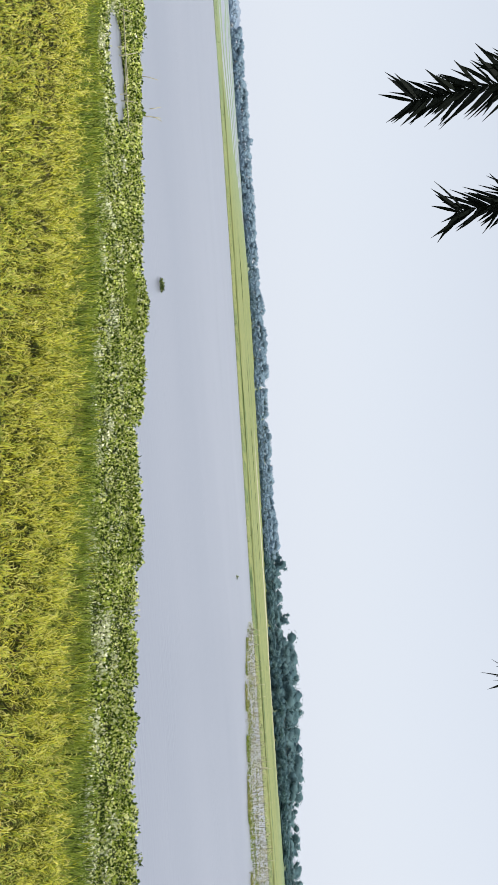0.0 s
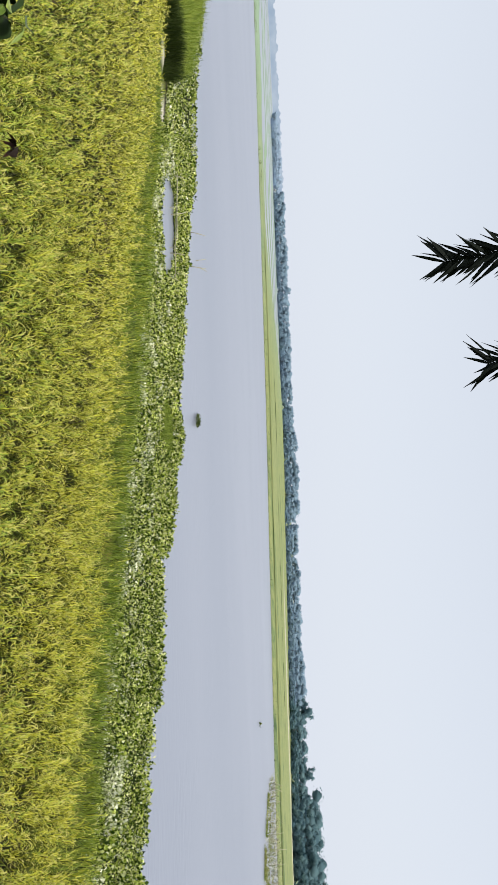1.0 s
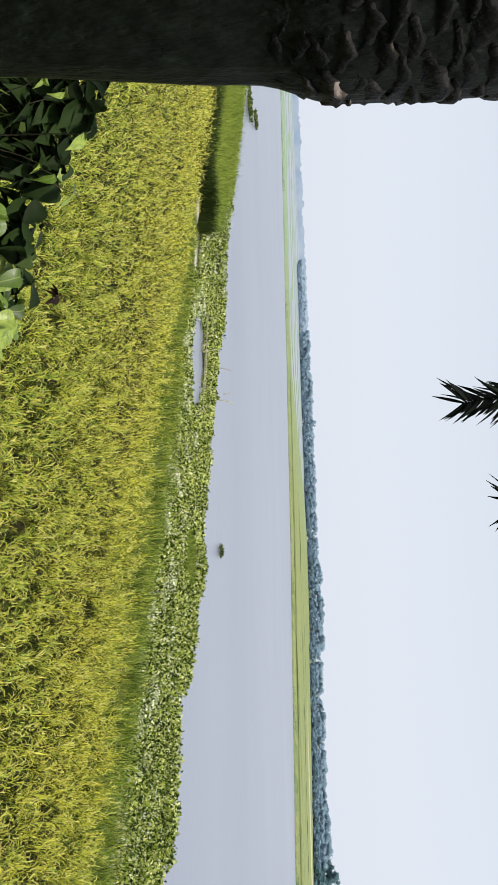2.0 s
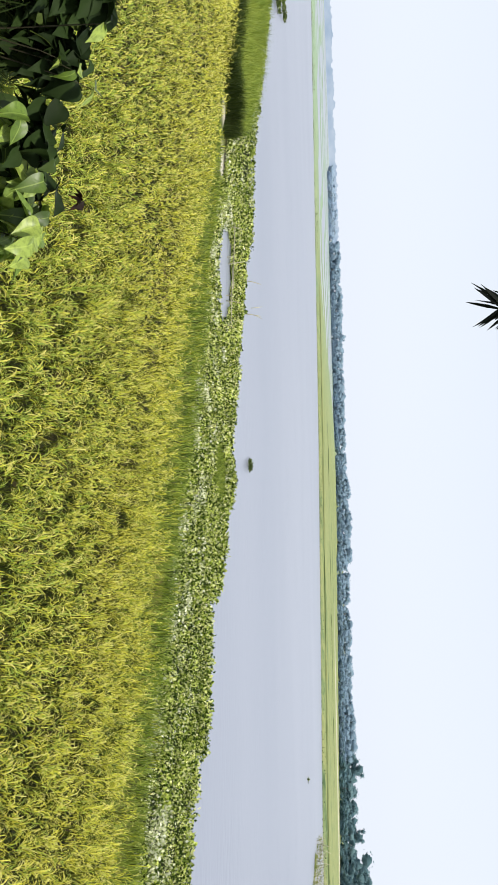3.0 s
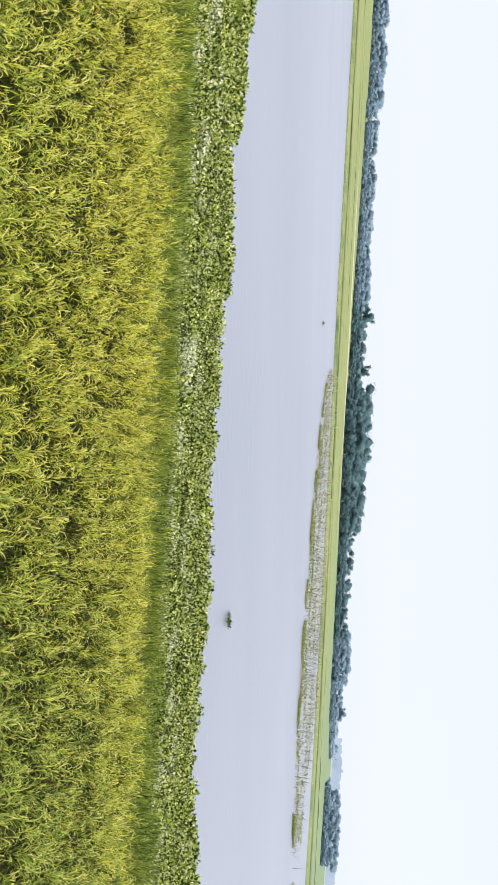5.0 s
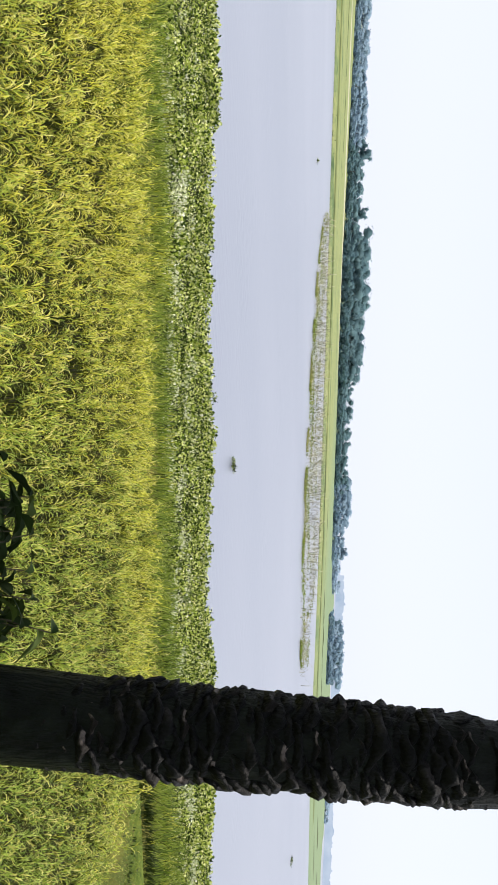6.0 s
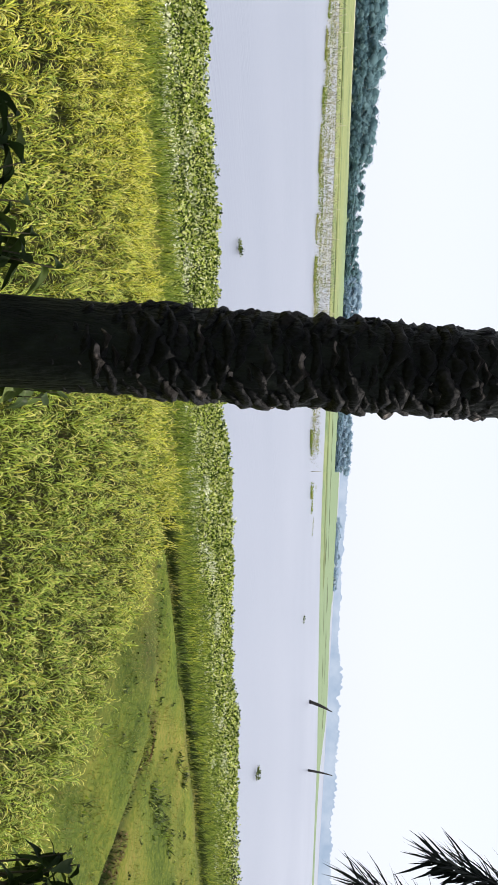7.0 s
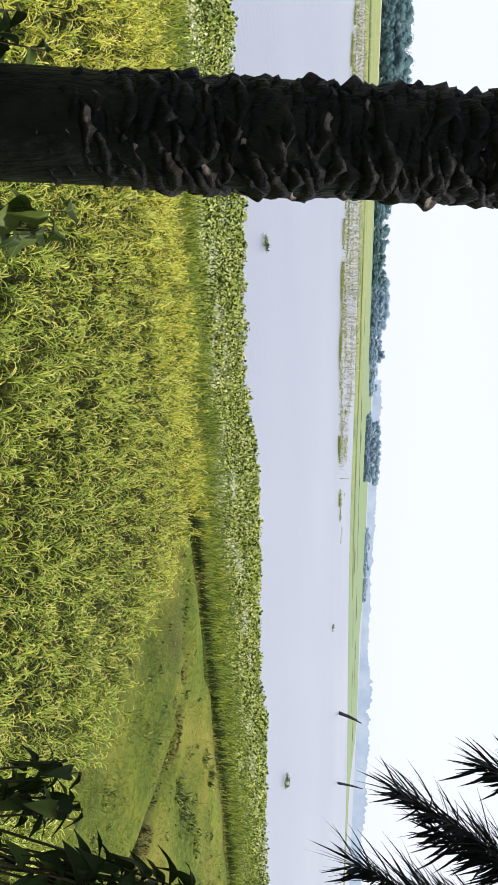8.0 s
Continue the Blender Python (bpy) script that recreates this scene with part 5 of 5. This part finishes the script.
def build_fence_sticks():
    """Thin bamboo sticks by the open pool in the hyacinth."""
    for i, (s, n, h, ls, ln, lie) in enumerate(((-24.4, 18.3, 0.6, 0.2, 0.1, 0), (-22.9, 19.1, 0.6, -0.2, 0.1, 0), (-21.2, 19.5, 0.6, 0.1, 0.1, 0), (-19.6, 19.2, 0.5, 0.3, 0, 0), (-24.0, 22.9, 0.9, 0, 0.3, 0), (-26.3, 22.9, 0.8, 0.1, 0.3, 0), (-26.4, 25.2, 0.6, 0.3, 0.2, 0), (-26.9, 25.4, 0.55, -0.3, 0.2, 0), (-24.5, 18.4, 0.3, 2.9, 0.9, 1), (-22.6, 19.0, 0.25, 2.6, 0.7, 1))):
        x, y = world_xy(s, n)
        ex, ey = world_xy(s + ls, n + ln)
        bm = bmesh.new()
        tube(bm, [(0, 0, -0.3 if not lie else h), ((ex - x) * 0.5, (ey - y) * 0.5, h * 0.5 if not lie else h * 0.95), (ex - x, ey - y, h)], [0.022, 0.02, 0.014], 6)
        if lie:
            tube(bm, [((ex - x) * 0.5, (ey - y) * 0.5, -0.3), ((ex - x) * 0.5, (ey - y) * 0.5, h)], [0.02, 0.018], 6)
        ob = part("bamboo_stick", bm, M_STICK, None)
        ob.location = (x, y, 0)
        tagged(ob, "thin bamboo stick in the shallow pool" if not lie else "bamboo rail tied over the shallow pool", "stick", "sticks round the pool")


# ---- put the things in place ----
def right_axis(z):
    return 2.3475 + (z - 4.2) * 0.131, 0.857 + (z - 4.2) * 0.074


def left_axis(z):
    return -1.725 + (z - 4.4) * 0.05, 1.776 + (z - 4.4) * 0.02


def third_axis(z):
    return 4.65 + (z - 5.50) * 0.05, -1.00


def right_radius(z):
    return 0.125 + 0.004 * math.sin(z * 23) * float(step(3.7, 3.85, z)) - 0.003 * float(step(3.62, 3.84, z)) - 0.009 * float(step(4.2, 4.9, z)) + 0.03 * math.exp(-((z - 2.2) / 0.5) ** 2)


def left_radius(z):
    return 0.145 + 0.035 * float(step(3.5, 4.2, z)) + 0.05 * float(step(4.3, 4.55, z)) - 0.05 * float(step(4.9, 5.3, z))


def around(axis, z1, bearings, reach, drop):
    """Fronds that arch away on the given bearings."""
    cx, cy = axis(z1)
    return [((cx + math.sin(radians(a)) * reach, cy + math.cos(radians(a)) * reach, z1 - drop), (cx + math.sin(radians(a)) * reach * 0.6, cy + math.cos(radians(a)) * reach * 0.6, z1 + 1.3)) for a in bearings]


build_palm("date palm with a knobbly black trunk on the embankment edge", right_axis, 2.05, 7.4, right_radius, 3.62, 4.76, 0.95, 2, 0.3,
           [((1.363, 2.96, 5.34), (1.6, 2.7, 8.3))] + around(right_axis, 7.4, (20, 50, 80, 105, 130, 155, 180, 205), 1.9, -0.4))
# unseen fronds on bearings 292-352 and 0-32 added to shade the slope
build_palm("date palm with a thick dark fissured trunk", left_axis, 2.6, 7.2, left_radius, 4.3, 4.95, 1.15, 3, 0.45,
           [((-1.49, 4.64, 5.43), (-1.88, 4.49, 9.2)), ((-0.85, 4.77, 5.70), (-1.2, 4.53, 9.6))] + around(left_axis, 7.2, (150, 185, 220, 250, 275), 1.8, -0.3) + around(left_axis, 7.2, (292, 304, 316, 328, 340, 352), 2.9, -0.4) + around(left_axis, 7.3, (310, 334), 2.0, -1.2) + around(left_axis, 7.25, (0, 16, 32), 1.6, -0.9))
build_palm("date palm whose fronds hang over the field edge", third_axis, 2.43, 5.50, lambda z: 0.115, 3.7, 4.2, 0.95, 4, 0.24,
           [((3.750, -0.243, 4.506), (4.24, -0.45, 5.29)), ((3.777, -0.443, 4.395), (4.34, -0.59, 5.09)), ((3.770, -0.140, 4.761), (4.1, -0.28, 5.71)), ((3.858, -0.503, 4.607), (4.24, -0.62, 5.57)), ((3.874, -0.322, 4.629), (4.31, -0.48, 5.64))] + around(third_axis, 5.50, (60, 95, 130, 165, 200, 235), 1.5, 0.15))

build_shrub("leafy green shrub with broad sunlit leaves on the slope", [(-2.61, 3.8, 2.56), (-2.45, 3.67, 2.71), (-2.42, 3.76, 2.56), (-2.57, 3.97, 2.55), (-2.4, 4.02, 2.45), (-2.22, 4.04, 2.57), (-2.22, 3.98, 2.67), (-1.95, 3.93, 2.61), (-1.91, 3.92, 2.68), (-2.13, 4.25, 2.59), (-1.94, 4.03, 2.49), (-1.8, 3.92, 2.64), (-1.94, 4.15, 2.6), (-1.86, 4.21, 2.46), (-1.86, 4.09, 2.42), (-2.21, 4.11, 2.45)], (-2.21, 3.91), 11, 1.05, 1, M_SHRUB_LIT, 0.6, 1.0, 1.3)
# shade-coloured leaves added to fill the shaded rice beside the sunlit shrub
build_shrub("low shrub in shade colour below the sunlit one", [(-2.35, 3.84, 2.57), (-2.46, 4.08, 2.56), (-2.36, 4.12, 2.61), (-2.33, 3.96, 2.75), (-2.25, 4.26, 2.53), (-2.37, 4.35, 2.58), (-2.32, 4.16, 2.45), (-2.12, 4.1, 2.53), (-2.7, 4.07, 2.46), (-2.58, 4.02, 2.62), (-2.53, 4.07, 2.66), (-2.19, 4.28, 2.36), (-2.76, 4.13, 2.65), (-2.7, 4.18, 2.68), (-2.59, 4.23, 2.63), (-2.81, 4.12, 2.72), (-2.66, 4.18, 2.61), (-2.81, 4.08, 2.61)], (-2.43, 4.03), 14, 1.2, 8, M_SHRUB_DEEP_SHADE, 0.4, 1.0, 1.3)
build_shrub("leafy shrub in shade colour crowding the thick palm", [(-3.44, 3.71, 2.81), (-3.58, 3.92, 2.9), (-3.35, 3.67, 3.15), (-3.67, 3.95, 3.17), (-3.34, 3.82, 3.21), (-3.31, 3.88, 3.08), (-3.39, 4.09, 3.05), (-3.2, 3.92, 2.95), (-3.25, 3.91, 2.81), (-3.18, 3.59, 2.81), (-3.18, 4.11, 2.8), (-3.08, 4.08, 2.91), (-3.02, 3.92, 2.74), (-3.24, 3.96, 2.55), (-2.9, 4.01, 2.79), (-2.96, 3.98, 2.6), (-2.84, 3.99, 2.88), (-3.38, 3.62, 2.69), (-3.28, 3.74, 3.06), (-3.26, 3.74, 2.91)], (-3.29, 3.8), 22, 1.15, 7, M_SHRUB_DEEP_SHADE, 0.42, 1.0, 1.35)
# sun-struck leaves of the shrub above, added as a separate bright-coloured plant
build_shrub("few leaves in sunlit colour among the dark shrub", [(-2.86, 3.54, 3.21), (-2.89, 3.81, 2.83), (-2.81, 3.83, 2.93), (-2.77, 3.95, 2.99), (-3.06, 3.3, 3.04), (-3.22, 3.6, 3.05)], (-3.1, 3.7), 2, 0.75, 12, M_SHRUB_LIT, 0.94, 1.0, 1.3)
build_shrub("single upright sprig with dark reddish leaves", [(-2.19, 4.2, 2.84)], (-2.24, 4.12), 6, 0.65, 9, M_SPRIG, 0.95, 0.3)
build_shrub("leafy shrub in shade colour at the foot of the palm", [(1.83, 1.37, 3.36), (1.9, 1.3, 3.45), (2.0, 1.24, 3.46), (2.06, 1.15, 3.46), (2.13, 1.1, 3.48), (2.2, 1.04, 3.55), (1.95, 1.2, 3.36), (2.08, 1.06, 3.38), (1.84, 1.06, 3.5), (1.91, 1.0, 3.5), (1.97, 0.93, 3.5), (2.03, 0.88, 3.5), (1.99, 0.92, 3.54), (1.82, 1.08, 3.52), (1.77, 1.12, 3.5), (2.05, 1.0, 3.42), (1.95, 1.08, 3.42), (2.0, 0.95, 3.42), (2.1, 0.98, 3.5), (1.88, 1.15, 3.42), (1.86, 1.3, 3.34), (1.95, 1.27, 3.38), (2.03, 1.2, 3.36), (2.1, 1.12, 3.38), (2.16, 1.05, 3.4), (1.9, 1.22, 3.3), (2.0, 1.14, 3.3), (2.1, 1.06, 3.3), (2.18, 1.1, 3.44), (1.98, 1.3, 3.42)], (2.02, 1.05), 20, 0.78, 3, M_SHRUB_DEEP_SHADE, 0.3, 1.0, 0.55)
build_shrub("broad-leaved sprig growing beside the palm trunk", [(2.65, 1.02, 3.46), (2.69, 0.98, 3.42), (2.62, 1.0, 3.36), (2.67, 0.94, 3.38), (2.71, 1.02, 3.34)], (2.68, 1.05), 12, 0.75, 4, M_SHRUB_SHADE, 0.3, 1.0, 1.15)
build_shrub("backlit shrub with large leaves in shade colour", [(3.81, -0.27, 3.45), (3.83, -0.41, 3.48), (3.86, -0.6, 3.5), (3.84, -0.38, 3.34), (3.86, -0.62, 3.66), (3.86, -0.6, 3.72), (3.88, -0.66, 3.86), (3.88, -0.62, 3.94), (3.88, -0.64, 4.0), (3.82, -0.3, 3.5), (3.83, -0.4, 3.54), (3.84, -0.52, 3.3), (3.92, -0.33, 3.37), (3.93, -0.37, 3.49), (3.95, -0.42, 3.48), (3.97, -0.31, 3.3), (3.89, -0.58, 3.62), (3.91, -0.54, 3.66), (3.9, -0.54, 3.71), (3.89, -0.56, 3.77), (3.91, -0.57, 3.93), (3.9, -0.56, 3.98), (3.89, -0.57, 4.0)], (3.88, -0.5), 6, 0.7, 5, M_SHRUB_DEEP_SHADE, 0.74, 1.0, 0.75)

build_floating_clump(-3.88, 33.04, 0.34, 12, 0.09, "small clump of water hyacinth drifting on open water")
build_floating_clump(17.98, 20.32, 0.3, 9, 0.075, "small clump of water hyacinth drifting near the shore")
build_floating_clump(47.2, 7.34, 0.6, 9, 0.1, "straggling clump of water hyacinth drifting on open water")
build_floating_clump(-47.0, 53.5, 1.6, 70, 0.16, "flat drifting patch of water plants by the reeds")
build_floating_clump(-51.4, 60.8, 0.9, 26, 0.16, "small drifting tuft of water plants by the reeds")
build_floating_clump(13.3, 18.1, 0.25, 3, 0.07, "tall sprig of water plants at the mat's edge")

build_floating_clump(22.9, 75.0, 0.25, 3, 0.12, "few leaves of water plants adrift mid-river")
build_floating_clump(88.0, 33.0, 0.5, 4, 0.13, "scattered leaves adrift on the wide river")

build_far_trees()
build_distance()
build_brush_park()
build_bunds()
build_bank_grass()
build_post(141.4, 36.9, 4.4, 0.52, 0.35, -1.35, "leaning dark wooden post in the river")
build_post(163.0, 28.5, 5.2, 0.45, 0.1, -0.45, "upright dark wooden post in the river")
build_fence_sticks()

build_hyacinth()
build_green_strip()
build_tall_grass()
build_turf()
build_slope_shade()
build_rice()
